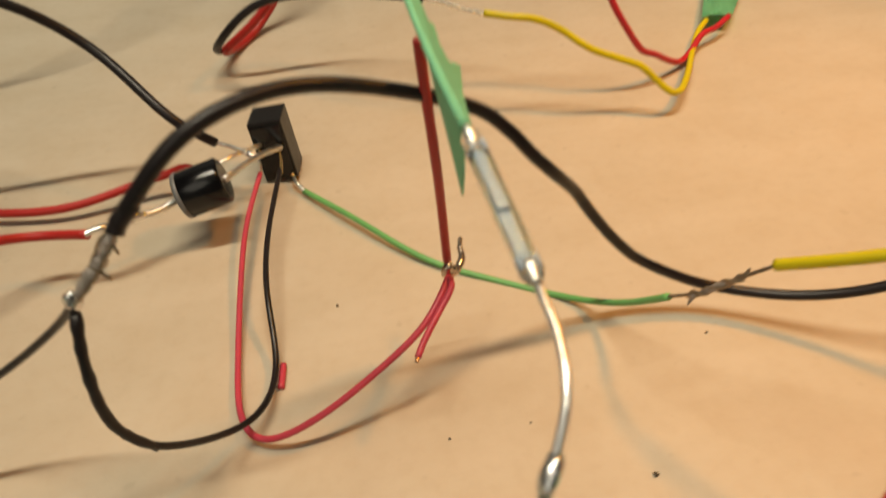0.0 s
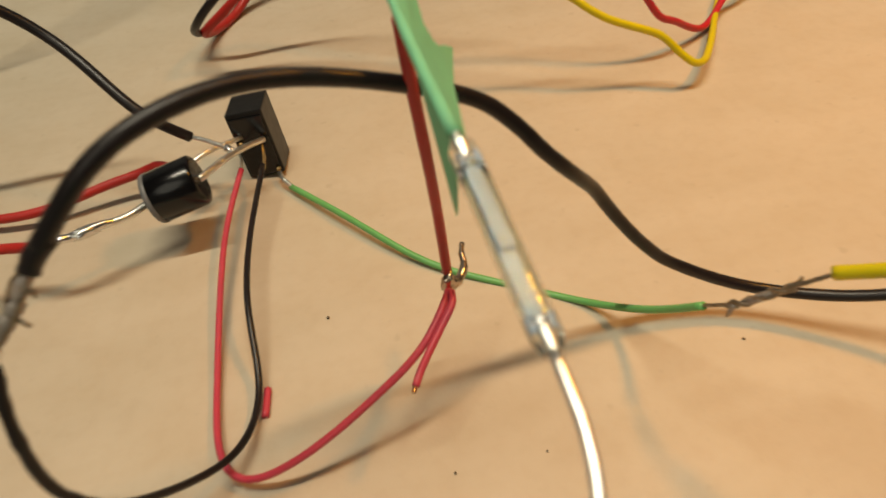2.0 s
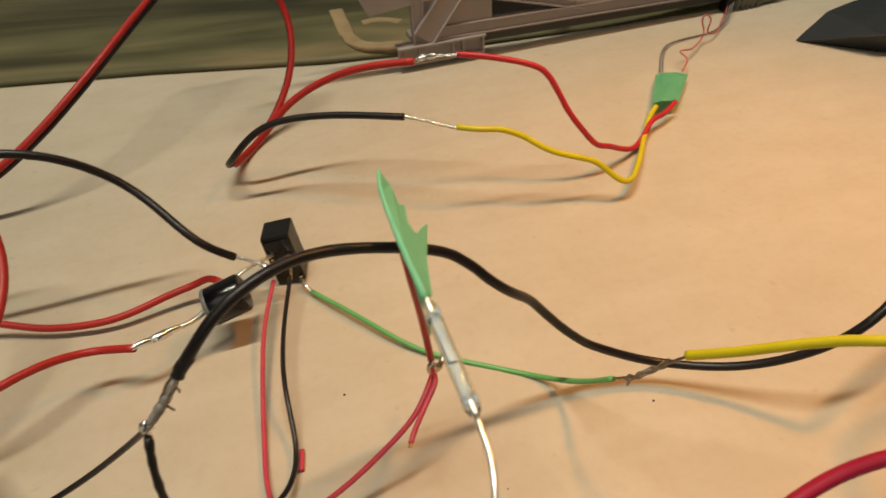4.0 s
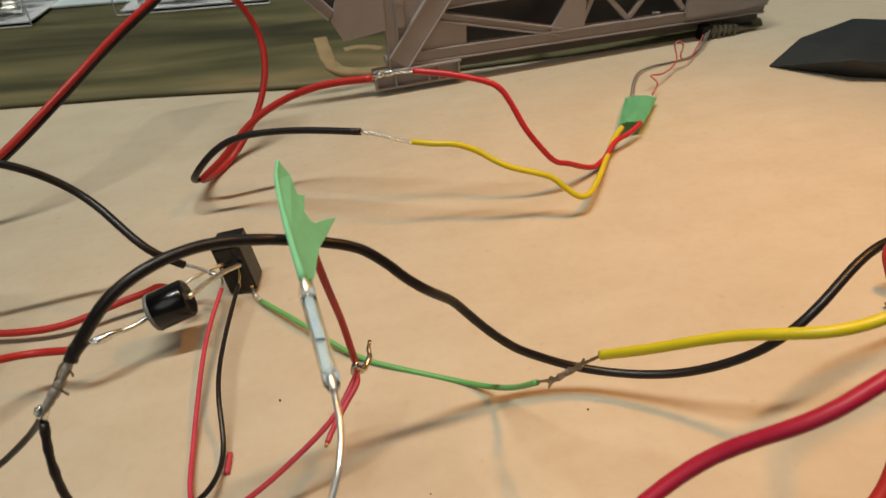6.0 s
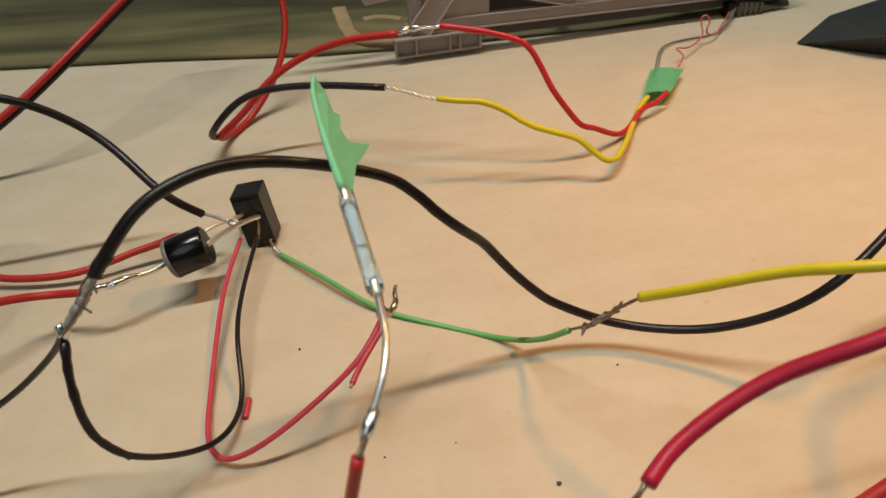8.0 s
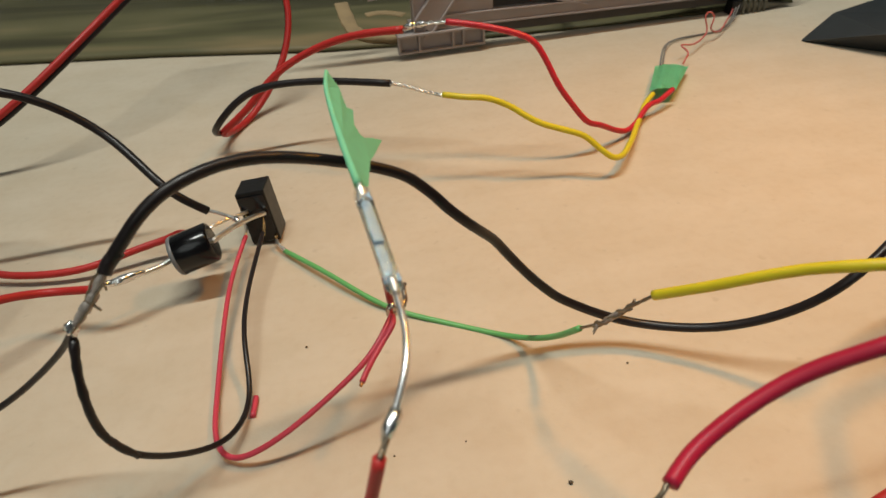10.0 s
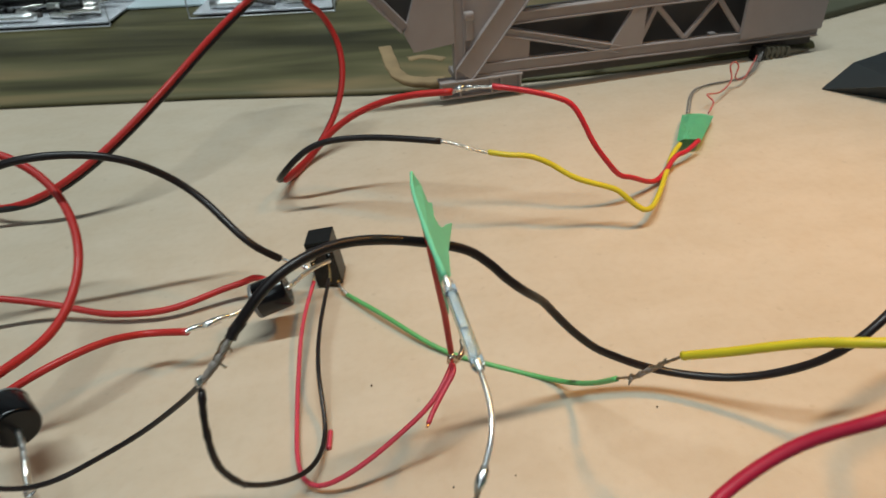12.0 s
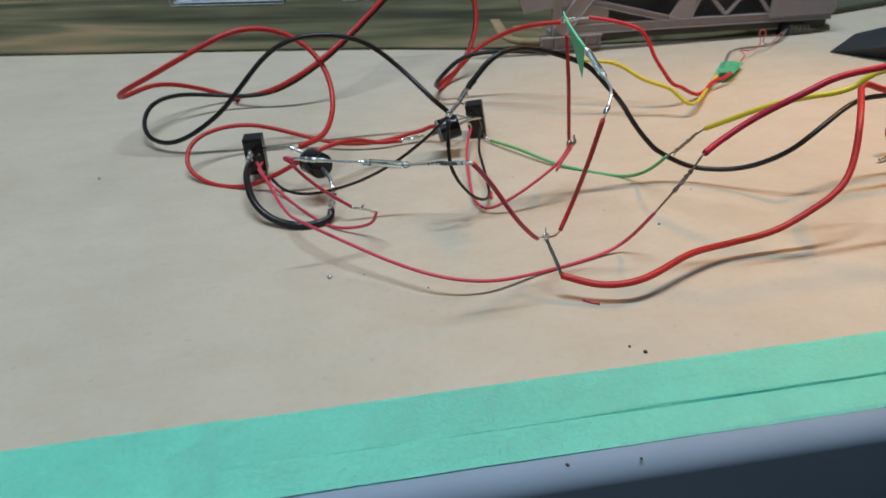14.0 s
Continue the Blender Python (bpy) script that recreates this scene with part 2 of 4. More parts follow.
def spline(points, k=8):
    """Catmull-Rom through points in mm, as metres."""
    p = [Vector(q) * MM for q in points]
    p = [2 * p[0] - p[1]] + p + [2 * p[-1] - p[-2]]
    out = []
    for a, b, c, d in zip(p, p[1:], p[2:], p[3:]):
        for i in range(k):
            u = i / k
            out.append(0.5 * (2 * b + (c - a) * u + (2 * a - 5 * b + 4 * c - d) * u * u + (3 * b - a - 3 * c + d) * u ** 3))
    out.append(p[-2])
    return out


def eased(line, passes=10):
    """The same line with its small kinks eased out."""
    line = list(line)
    for _ in range(passes):
        line = [line[0]] + [a * 0.25 + b * 0.5 + c * 0.25 for a, b, c in zip(line, line[1:], line[2:])] + [line[-1]]
    return line


def tube(line, radius, sides=12, wobble=0.0, seed=0, taper=None):
    """A round tube along a line of points, capped, with slightly rounded ends."""
    rng = random.Random(seed)
    bm = bmesh.new()
    n = len(line)
    t0 = (line[1] - line[0]).normalized()
    side = t0.orthogonal().normalized()
    rings = []
    for i, q in enumerate(line):
        t = (line[min(i + 1, n - 1)] - line[max(i - 1, 0)]).normalized()
        side = (side - t * side.dot(t)).normalized()
        up = t.cross(side)
        r = radius * (1 + wobble * rng.uniform(-1, 1))
        if taper:
            r *= taper(i / (n - 1))
        rings.append([bm.verts.new(q + (side * math.cos(a) + up * math.sin(a)) * r) for a in (2 * math.pi * j / sides for j in range(sides))])
    for a, b in zip(rings, rings[1:]):
        for j in range(sides):
            bm.faces.new((a[j], a[(j + 1) % sides], b[(j + 1) % sides], b[j]))
    bm.faces.new(rings[0][::-1])
    bm.faces.new(rings[-1])
    return bm


def straight(a, b, steps=6):
    return [a.lerp(b, i / steps) for i in range(steps + 1)]


def twist(line, radius, strand, turns, seed=0, strands=2):
    """Bare strands wound round each other along a line, one mesh."""
    rng = random.Random(seed)
    bm = bmesh.new()
    fine = []
    m = max(24, int(turns * 10))
    for i in range(m + 1):
        f = i / m * (len(line) - 1)
        j = min(int(f), len(line) - 2)
        fine.append(line[j].lerp(line[j + 1], f - j))
    for s in range(strands):
        t0 = (fine[1] - fine[0]).normalized()
        side = t0.orthogonal().normalized()
        track = []
        for i, q in enumerate(fine):
            t = (fine[min(i + 1, m)] - fine[max(i - 1, 0)]).normalized()
            side = (side - t * side.dot(t)).normalized()
            up = t.cross(side)
            a = 2 * math.pi * (turns * i / m + s / strands)
            track.append(q + (side * math.cos(a) + up * math.sin(a)) * radius * rng.uniform(0.8, 1.2))
        one = tube(track, strand, 7, 0.12, seed + s)
        me = bpy.data.meshes.new("strand")
        one.to_mesh(me)
        one.free()
        bm.from_mesh(me)
        bpy.data.meshes.remove(me)
    return bm


def blob(centre, radii, seed=0, rough=0.18, direction=None):
    """An uneven drop of solder."""
    rng = random.Random(seed)
    bm = bmesh.new()
    bmesh.ops.create_icosphere(bm, subdivisions=3, radius=1)
    off = Vector((rng.uniform(0, 9), rng.uniform(0, 9), rng.uniform(0, 9)))
    turn = direction.to_track_quat("Z", "Y").to_matrix() if direction else Matrix.Identity(3)
    for v in bm.verts:
        f = 1 + rough * noise.noise(v.co * 2.2 + off) * 2
        v.co = centre + turn @ Vector((v.co.x * radii[0], v.co.y * radii[1], v.co.z * radii[2])) * f
    return bm


def slab(corners, depth, bevel=0.0):
    """A flat polygon of corners given thickness along its normal."""
    bm = bmesh.new()
    vs = [bm.verts.new(c) for c in corners]
    f = bm.faces.new(vs)
    bm.normal_update()
    n = f.normal.copy()
    r = bmesh.ops.extrude_face_region(bm, geom=[f])
    for v in r["geom"]:
        if isinstance(v, bmesh.types.BMVert):
            v.co -= n * depth
    bmesh.ops.recalc_face_normals(bm, faces=bm.faces)
    if bevel:
        bmesh.ops.bevel(bm, geom=list(bm.edges), offset=bevel, segments=2, profile=0.6, affect="EDGES")
    return bm


def box(size, m, bevel=0.0, segments=2):
    bm = bmesh.new()
    bmesh.ops.create_cube(bm, size=1)
    for v in bm.verts:
        v.co = Vector((v.co.x * size[0], v.co.y * size[1], v.co.z * size[2]))
    if bevel:
        bmesh.ops.bevel(bm, geom=list(bm.edges), offset=bevel, segments=segments, profile=0.6, affect="EDGES")
    bm.transform(m)
    return bm


def axes(x, up, place):
    """A pose whose x runs along x and whose z leans as up does."""
    x = Vector(x).normalized()
    z = Vector(up)
    z = (z - x * z.dot(x)).normalized()
    y = z.cross(x)
    return Matrix(((x.x, y.x, z.x, place.x), (x.y, y.y, z.y, place.y), (x.z, y.z, z.z, place.z), (0, 0, 0, 1)))


# ---- table, edge, plank, walls ----
AXIS = Vector((0.919, 0.394, 0))          # along the table's front edge
BACK = Vector((-0.394, 0.919, 0))         # away from it
EDGE = V(24, -13, 0)                      # on the front edge


def on_table(u, v, z=0.0):
    return EDGE + AXIS * (u * MM) + BACK * (v * MM) + Vector((0, 0, z * MM))


bm = slab([on_table(-900, -7.7), on_table(700, -7.7), on_table(700, 800), on_table(-900, 800)], 0.004)
table = part("table_top", bm, TABLE, smooth=False)
tagged(table, "pale beige hardboard work surface with faint grain and specks", "table", kind="structure")
bm = bmesh.new()
profile = [(700, -4.1), (-7.9, -4.1), (-7.9, -0.3), (-8.8, -0.3)] + [(-8.8 - 5.0 * math.sin(radians(a)), -5.3 + 5.0 * math.cos(radians(a))) for a in range(5, 91, 5)] + [(-13.8, -20), (-13.8, -60), (-11, -60), (-11, -30), (700, -30)]
ends = [[bm.verts.new(on_table(u, v, z)) for v, z in profile] for u in (-900, 700)]
for k in range(len(profile)):
    bm.faces.new((ends[0][k], ends[0][k - 1], ends[1][k - 1], ends[1][k]))
bm.faces.new(ends[0])
bm.faces.new(ends[1][::-1])
bmesh.ops.recalc_face_normals(bm, faces=bm.faces)
tagged(part("table_edge", bm, METAL_EDGE, smooth=True), "pale bluish grey rounded metal table edge below the board", "table edge", kind="structure")
bm = slab([Vector((-4, -4, -0.7)), Vector((4, -4, -0.7)), Vector((4, 4, -0.7)), Vector((-4, 4, -0.7))], 0.05)
tagged(part("floor", bm, CARPET, smooth=False), "dark floor far below the table", "floor", kind="structure")
for u, v in ((-840, 40), (640, 40), (-840, 660), (640, 660)):
    leg = box((0.045, 0.045, 0.672), Matrix.Translation(on_table(u, v, -364)) @ pose(0, 0, 0, 0, 0, 23), 0.003, 1)
    tagged(part("table_leg", leg, METAL_EDGE, smooth=False), "plain grey metal table leg", "table leg", kind="structure")
for nm, m, size in (("wall_back", pose(0, 1.25, 0.5, 0, 0, 23), (5, 0.1, 2.6)), ("wall_front", pose(0, -2.0, 0.5), (6, 0.1, 2.6)),
                    ("wall_left", pose(-2.4, -0.4, 0.5), (0.1, 5, 2.6)), ("wall_right", pose(2.2, -0.4, 0.5), (0.1, 5, 2.6)),
                    ("ceiling", pose(0, -0.3, 1.85), (6, 6, 0.1))):
    tagged(part(nm, box(size, m), PAINT, smooth=False), "plain grey painted " + nm.split("_")[0], nm.split("_")[0], kind="structure")

# tape along the edge, with a crease and an overlapping second piece
strip = thing("masking_tape_strip", on_table(0, 6), "wide mint green masking tape along the table edge", "tape")


def tape_sheet(rows, along, seed, lift):
    bm = bmesh.new()
    grid = []
    for k, (v, z) in enumerate(rows):
        grid.append([bm.verts.new(on_table(u + 0.5 * noise.noise((k * 1.3, u * 0.01, 4)), v + 0.25 * noise.noise((u * 0.05, k, seed)), 0.2 + (z - 0.2) * min(1, max(0.25, (u + 40) / 60)) + (lift if u < SEAM + 6 or 0 < k < len(rows) - 1 else 0.05) + (0.0 if k in (0, len(rows) - 1) else 0.05) * noise.noise((u * 0.11, k * 0.7, seed + 5)))) for u in along])
    for a, b in zip(grid, grid[1:]):
        for i in range(len(along) - 1):
            bm.faces.new((a[i], b[i], b[i + 1], a[i + 1]))
    r = bmesh.ops.solidify(bm, geom=bm.faces[:], thickness=0.00012)
    bmesh.ops.recalc_face_normals(bm, faces=bm.faces)
    return bm


SEAM = -85.0
ROWS_TAPE = [(13.3, 0.14), (11.5, 0.18), (9, 0.18), (6, 0.22), (3, 0.20), (0.9, 0.26), (0.35, 0.62), (0.05, 0.70), (-0.2, 0.04), (-0.6, 0.12), (-2, 0.24), (-4, 0.20), (-6.2, 0.24), (-7.9, 0.10), (-8.7, -0.25)]
part("long_piece", tape_sheet(ROWS_TAPE, [SEAM + u * 2.0 for u in range(0, 260)], 1, 0.05), TAPE_EDGE, strip, smooth=False)
FLAT = [(13.7, 0.16), (11.5, 0.18), (9, 0.16), (6, 0.20), (3, 0.17), (0, 0.19), (-3, 0.16), (-6, 0.19), (-8.1, 0.16)]
part("under_piece", tape_sheet(FLAT, [SEAM + 1.5 - u * 3.0 for u in range(0, 180)], 3, 0.04), TAPE_EDGE, strip, smooth=False)

# streaked board lying along the back, its front curling down to the table
PX = Vector((0.985, 0.174, 0))
PB = Vector((-0.174, 0.985, 0))
FRONT = [(-640, 160), (-480, 186), (-330, 211), (-225, 230), (-127, 246), (-60, 253), (-20, 262), (40, 281), (90, 299), (112, 308), (129, 315)]
bm = bmesh.new()
rows = []
for back, lift in ((0, 0.4), (4, 1.8), (10, 3.2), (20, 4.8), (40, 7.0), (75, 9.5), (112, 11.0), (190, 11.6), (191, 6.0), (191, 0.3), (60, 0.3), (1, 0.2)):
    rows.append([])
    for x, y in FRONT:
        f = min(1.0, max(0.02, (129 - x) / 180))
        rows[-1].append(bm.verts.new(V(x - 0.17 * back * f, y + back * f, 0.2 + lift * (0.06 + 0.94 * f ** 0.5))))
for a, c in zip(rows, rows[1:] + rows[:1]):
    for i in range(len(FRONT) - 1):
        bm.faces.new((a[i], a[i + 1], c[i + 1], c[i]))
bm.faces.new([r[0] for r in rows])
bm.faces.new([r[-1] for r in rows][::-1])
bmesh.ops.recalc_face_normals(bm, faces=bm.faces)
board = tagged(part("scenery_board", bm, PLANK), "olive and brown streaked scenery board lying at the back", "board")

# bent tan strips on the board beside the tower, added for flat tan marks
def flat_strip(points, half, label):
    line = spline(points, 6)
    bm = bmesh.new()
    rows = []
    for i, q in enumerate(line):
        t = (line[min(i + 1, len(line) - 1)] - line[max(i - 1, 0)]).normalized()
        side = Vector((-t.y, t.x, 0)) * (half * MM * (1 + 0.25 * noise.noise((i * 0.4, half, 1))))
        rows.append([bm.verts.new(q + side * a + Vector((0, 0, h * MM))) for a, h in ((-1, -2.0), (-1, 0.3), (-0.85, 0.6), (0.85, 0.6), (1, 0.3), (1, -2.0))])
    for a, c in zip(rows, rows[1:]):
        for k in range(6):
            bm.faces.new((a[k], a[k - 1], c[k - 1], c[k]))
    bm.faces.new(rows[0])
    bm.faces.new(rows[-1][::-1])
    bmesh.ops.recalc_face_normals(bm, faces=bm.faces)
    return tagged(part("tan_strip", bm, TAN), label, "strip", "tan strips")


flat_strip([(-62.5, 293, 6.9), (-57.5, 281, 5.7), (-52, 269, 4.4), (-46, 263.5, 3.7), (-38, 262.5, 3.5), (-29, 264, 3.5)], 3.0, "tan bent strip standing in for a tan mark on the streaked board")
flat_strip([(-49, 281.5, 5.4), (-44, 284, 5.6), (-38, 284, 5.4), (-33, 282.5, 5.2)], 2.2, "short tan strip standing in for a tan mark beside the tower")

bm = slab([V(128, 343, 4), V(250, 437, 4), V(340, 620, 4), V(60, 620, 4), V(86, 400, 4)], 0.0036, 0.001)
tagged(part("scenery_mat", bm, MAT, smooth=False), "dull grey green scenery mat lying behind the model tower", "mat")

# ---- parts for wires ----
R_THIN, R_THICK = 0.49 * MM, 0.84 * MM


def wire(name, label, points, radius, mat, insulation="insulation", seed=1, group="wires on the table", ease=10):
    line = eased(spline(points), ease)
    t = thing(name, line[0], label, "wire", group)
    part(insulation, tube(line, radius, 14, 0.015, seed), mat, t)
    return t


def bare(parent, points, radius=0.28 * MM, mat=None, name="bare_end", seed=3):
    return part(name, tube(spline(points, 5), radius, 9, 0.10, seed), mat or TIN, parent)


# thick black cable with its frayed end
t = wire("black_cable", "thick black rubber cable arching over the table", [(-25.7, 64.1, 44.3), (-19.5, 69.2, 51.2), (-10.9, 79.0, 51.1), (3.6, 87.6, 44.8), (9.0, 89.3, 40.5), (12.0, 89.7, 37.1), (15.3, 91.0, 33.3), (18.4, 94.8, 28.1), (20.6, 96.3, 24.2), (23.8, 97.3, 19.6), (27.3, 98.4, 15.3), (31.6, 99.8, 11.2), (43.1, 101.4, 5.8), (57.8, 99.3, 7.6), (69.8, 97.7, 14.7), (77.9, 98.8, 23.1), (88.9, 109.0, 29.0), (99.9, 116.6, 28.8), (109.4, 121.1, 30.3), (124.9, 130.7, 30.5), (140.2, 140.0, 30.8), (155.6, 149.4, 31.0), (171.0, 158.7, 31.3)], R_THICK, BLACK_PVC, ease=6)
part("torn_sleeve", tube(spline([(-24.6, 65.0, 45.4), (-25.7, 64.1, 44.3), (-26.3, 63.4, 43.2)], 4), 0.89 * MM, 12, 0.05, 5), BLACK_PVC, t)
part("solder_bridge", tube(spline([(-25.8, 64.1, 44.2), (-27.2, 63.0, 42.0), (-28.4, 62.4, 40.2), (-29.6, 61.5, 38.6), (-31.7, 60.5, 35.9)], 8), 0.54 * MM, 10, 0.22, 4, lambda q: 0.8 + 0.45 * math.sin(2.6 * q)), PALE_TIN, t, "pale grey soldered bare strands")
part("loose_strand", twist(spline([(-25.6, 64.2, 44.6), (-27.6, 62.4, 41.6), (-29.8, 61.0, 38.2), (-31.4, 60.4, 36.0)], 5), 0.55 * MM, 0.15 * MM, 0.35, 4, 2), DULL, t)
part("solder_blob", blob(V(-31.7, 60.5, 36.2), (0.9 * MM, 0.8 * MM, 1.1 * MM), 2), SOLDER, t)
part("solder_spike", tube(spline([(-28.8, 61.8, 40), (-27.8, 61.6, 39.2), (-27.3, 61.6, 38.7)], 4), 0.3 * MM, 8, 0.2, 4, lambda s: 1 - 0.6 * s), DULL, t)
part("solder_spike", tube(spline([(-27.2, 63, 42.2), (-26.4, 62.7, 41.7), (-26.2, 62.5, 41.2)], 4), 0.3 * MM, 8, 0.2, 6, lambda s: 1 - 0.6 * s), DULL, t)

t = wire("black_wire", "thin black wire looping down to the black relay", [(-31.7, 60.5, 35.9), (-31.3, 57.5, 29.4), (-30.4, 56, 21.8), (-28.1, 57.5, 15.2), (-25, 65, 6.6), (-22.6, 71.7, 3.1), (-23.8, 81.1, 1.7), (-28.2, 91.5, 6.2), (-32.7, 105.8, 5.7), (-35.3, 122.2, 7.4)], R_THIN, BLACK_PVC)
bare(t, [(-34.9, 121.6, 7.2), (-35.8, 124.6, 8.0), (-37.0, 127.4, 8.2)], 0.3 * MM, BRASS)
part("shrunk_sleeve", tube(spline([(-31.7, 60.5, 35.9), (-31.3, 57.5, 29.4), (-30.4, 56, 21.8), (-28.1, 57.5, 15.2), (-25, 65, 6.6), (-22.6, 71.7, 3.1), (-23.8, 81.1, 1.7), (-28.2, 91.5, 6.2), (-32.7, 105.8, 5.7), (-35.3, 122.2, 7.4)][:4], 6)[1:], 0.56 * MM, 12, 0.13, 8, lambda s: 1.12 - 0.16 * s), BLACK_PVC, t, "lumpy melted black insulation")
wire("black_wire", "thin black wire running low between the two relays", [(-31.7, 60.5, 35.9), (-37.3, 62.2, 29.5), (-47.3, 61.7, 20.7), (-57, 58.9, 15), (-64.8, 54.5, 12.6), (-78, 55.2, 8.1), (-88.9, 58.4, 7), (-97.2, 65.4, 7.3)], R_THIN, BLACK_PVC)

t = wire("green_wire", "thin green wire lying nearly flat on the board", [(-31.9, 123.9, 1.2), (-19, 115.4, 2.1), (-4.7, 107, 1), (8.3, 104.2, 0.2), (21.4, 100.9, 0.7), (28.7, 95, 6.8), (33.1, 89.5, 14.6)], 0.56 * MM, GREEN_PVC)
bare(t, [(-35.0, 127.2, 1.9), (-33.9, 125.4, 1.9), (-32.8, 124.6, 1.6), (-31.6, 123.6, 1.3)], 0.42 * MM)
part("bare_strand", tube(spline([(32.6, 90.2, 13.8), (34.6, 88.1, 16.6), (36.4, 86.7, 18.9), (38.9, 85.4, 22.6), (40.6, 84.7, 24.8), (42.8, 84.2, 27.0)], 5), 0.27 * MM, 8, 0.12, 7), DULL, t, "dull bare strand")
part("wrapped_splice", twist(spline([(35.0, 87.7, 17.1), (36.4, 86.7, 18.9), (38.2, 85.8, 21.5), (39.8, 85.0, 23.8)], 6), 0.30 * MM, 0.30 * MM, 1.8, 15, 2), DULL, t, "strands wound round each other")
part("solder_sleeve", blob(V(37.4, 86.2, 20.3), (0.50 * MM, 0.44 * MM, 2.5 * MM), 5, 0.4, Vector((0.5, -0.25, 0.78))), PALE_TIN, t, "greyish solder lump")
part("solder_spike", tube(spline([(39.2, 85.2, 23), (39.9, 85.0, 24.2), (40.3, 85.2, 25.2)], 4), 0.42 * MM, 8, 0.2, 3, lambda q: 1 - 0.6 * q), DULL, t)
part("solder_spike", tube(spline([(35.6, 87.2, 17.8), (35.2, 87.0, 16.6), (35.1, 86.9, 15.9)], 4), 0.34 * MM, 8, 0.2, 5, lambda q: 1 - 0.7 * q), PALE_TIN, t)

wire("yellow_wire", "yellow wire joined to the green wire by a bare splice", [(42.7, 84.6, 26.6), (46.4, 82.7, 29.4), (50.1, 81.2, 31.9), (54.8, 79.6, 35.0), (59.6, 78.0, 37.8), (64.5, 76.0, 40.2), (68.8, 75.0, 41.7), (73.4, 75.9, 42.4), (77.8, 77.1, 44.0), (79.9, 76.9, 46.4), (82.7, 77.1, 48.2), (85.9, 76.9, 49.2), (89.2, 76.9, 50.5), (106.2, 76.4, 56.5), (125.0, 75.8, 63.2), (143.9, 75.2, 69.8)], 0.8 * MM, YELLOW_PVC, ease=6)
t = wire("crimson_wire", "thick crimson wire rising towards the wire bundle", [(38.9, 46.7, 34.9), (42.3, 50.9, 36.5), (50.8, 55.2, 42.1), (59.9, 55.3, 48.3), (68.3, 59.4, 52.0), (79.8, 65.8, 52.7), (90.4, 71, 55.1), (106.4, 78.5, 58.5), (122.4, 86.1, 61.8), (138.4, 93.6, 65.2)], 0.86 * MM, CRIMSON_PVC)
part("bare_strand", tube(spline([(39.2, 47.9, 35.0), (38.0, 45.9, 34.0), (36.6, 46.2, 30.6), (34.6, 47.0, 26.2), (31.6, 48.0, 20.4), (29, 48.7, 15.5), (28.0, 49.2, 13.6)], 5), 0.29 * MM, 8, 0.12, 9), DULL, t, "dull bare strand")
part("wrapped_splice", twist(spline([(36.4, 46.3, 30.2), (35.4, 46.7, 28.0), (34.2, 47.2, 25.4), (32.6, 47.7, 22.4)], 6), 0.31 * MM, 0.31 * MM, 2.0, 19, 2), DULL, t, "strands wound round each other")
part("solder_sleeve", blob(V(34.7, 46.9, 26.6), (0.55 * MM, 0.48 * MM, 2.9 * MM), 8, 0.35, Vector((0.42, -0.15, 0.9))), PALE_TIN, t, "greyish solder lump")
part("loose_strand", tube(spline([(36.2, 46.4, 29.8), (36.4, 45.9, 30.6), (37.0, 45.6, 31.4)], 4), 0.2 * MM, 7, 0.1, 2, lambda q: 1 - 0.5 * q), DULL, t)

wire("red_wire", "long thin pinkish red wire curving along the board", [(29, 48.7, 15.5), (21.8, 52.2, 2.7), (11.9, 44.7, 0.5), (-0.5, 35.3, 0.7), (-11.9, 24.4, 3.6), (-25.1, 20.9, 5.7), (-40.2, 24.4, 6.5), (-56.6, 29.1, 8.8), (-72.6, 37.1, 8.6), (-85.1, 49.2, 4.9), (-103.7, 68.7, 11.3)], R_THIN, PINK_PVC)
t = wire("red_wire", "thick red wire sweeping round to the bundle", [(6.4, 26.7, 6.5), (17.1, 26.4, 5.1), (27.7, 29.8, 6.2), (39, 42.4, 7.3), (49.7, 52.8, 5.4), (63.3, 59.7, 7.4), (74.0, 64.8, 14.1), (77.0, 66.7, 16.5), (79.4, 68.9, 18.9), (81.1, 71.8, 22.2), (82.0, 75.1, 26.1), (82.5, 78.5, 29.9), (83.0, 82.6, 33.2), (83.9, 88.0, 35.2), (85.1, 93.9, 35.9), (86.2, 98.8, 36.6), (88.4, 101.2, 37), (95, 105.5, 34), (110, 113, 30), (140, 126, 26)], 0.95 * MM, RED_PVC, ease=5)
part("bare_lead", tube(spline([(6.6, 26.6, 6.4), (5.0, 28.4, 9), (2.8, 30.8, 12), (1.4, 32.2, 14.1)], 5), 0.48 * MM, 9, 0.15, 2), LEADEN, t, "dull bare lead up to the joint")
part("solder_joint", blob(V(1.4, 32.2, 14.6), (0.8 * MM, 0.7 * MM, 1.1 * MM), 3, 0.3), SOLDER, t)
part("solder_spike", tube(spline([(1.4, 32.2, 14.6), (1.2, 32.6, 16), (1.1, 32.9, 17)], 4), 0.3 * MM, 8, 0.2, 9, lambda s: 1 - 0.6 * s), SOLDER, t)

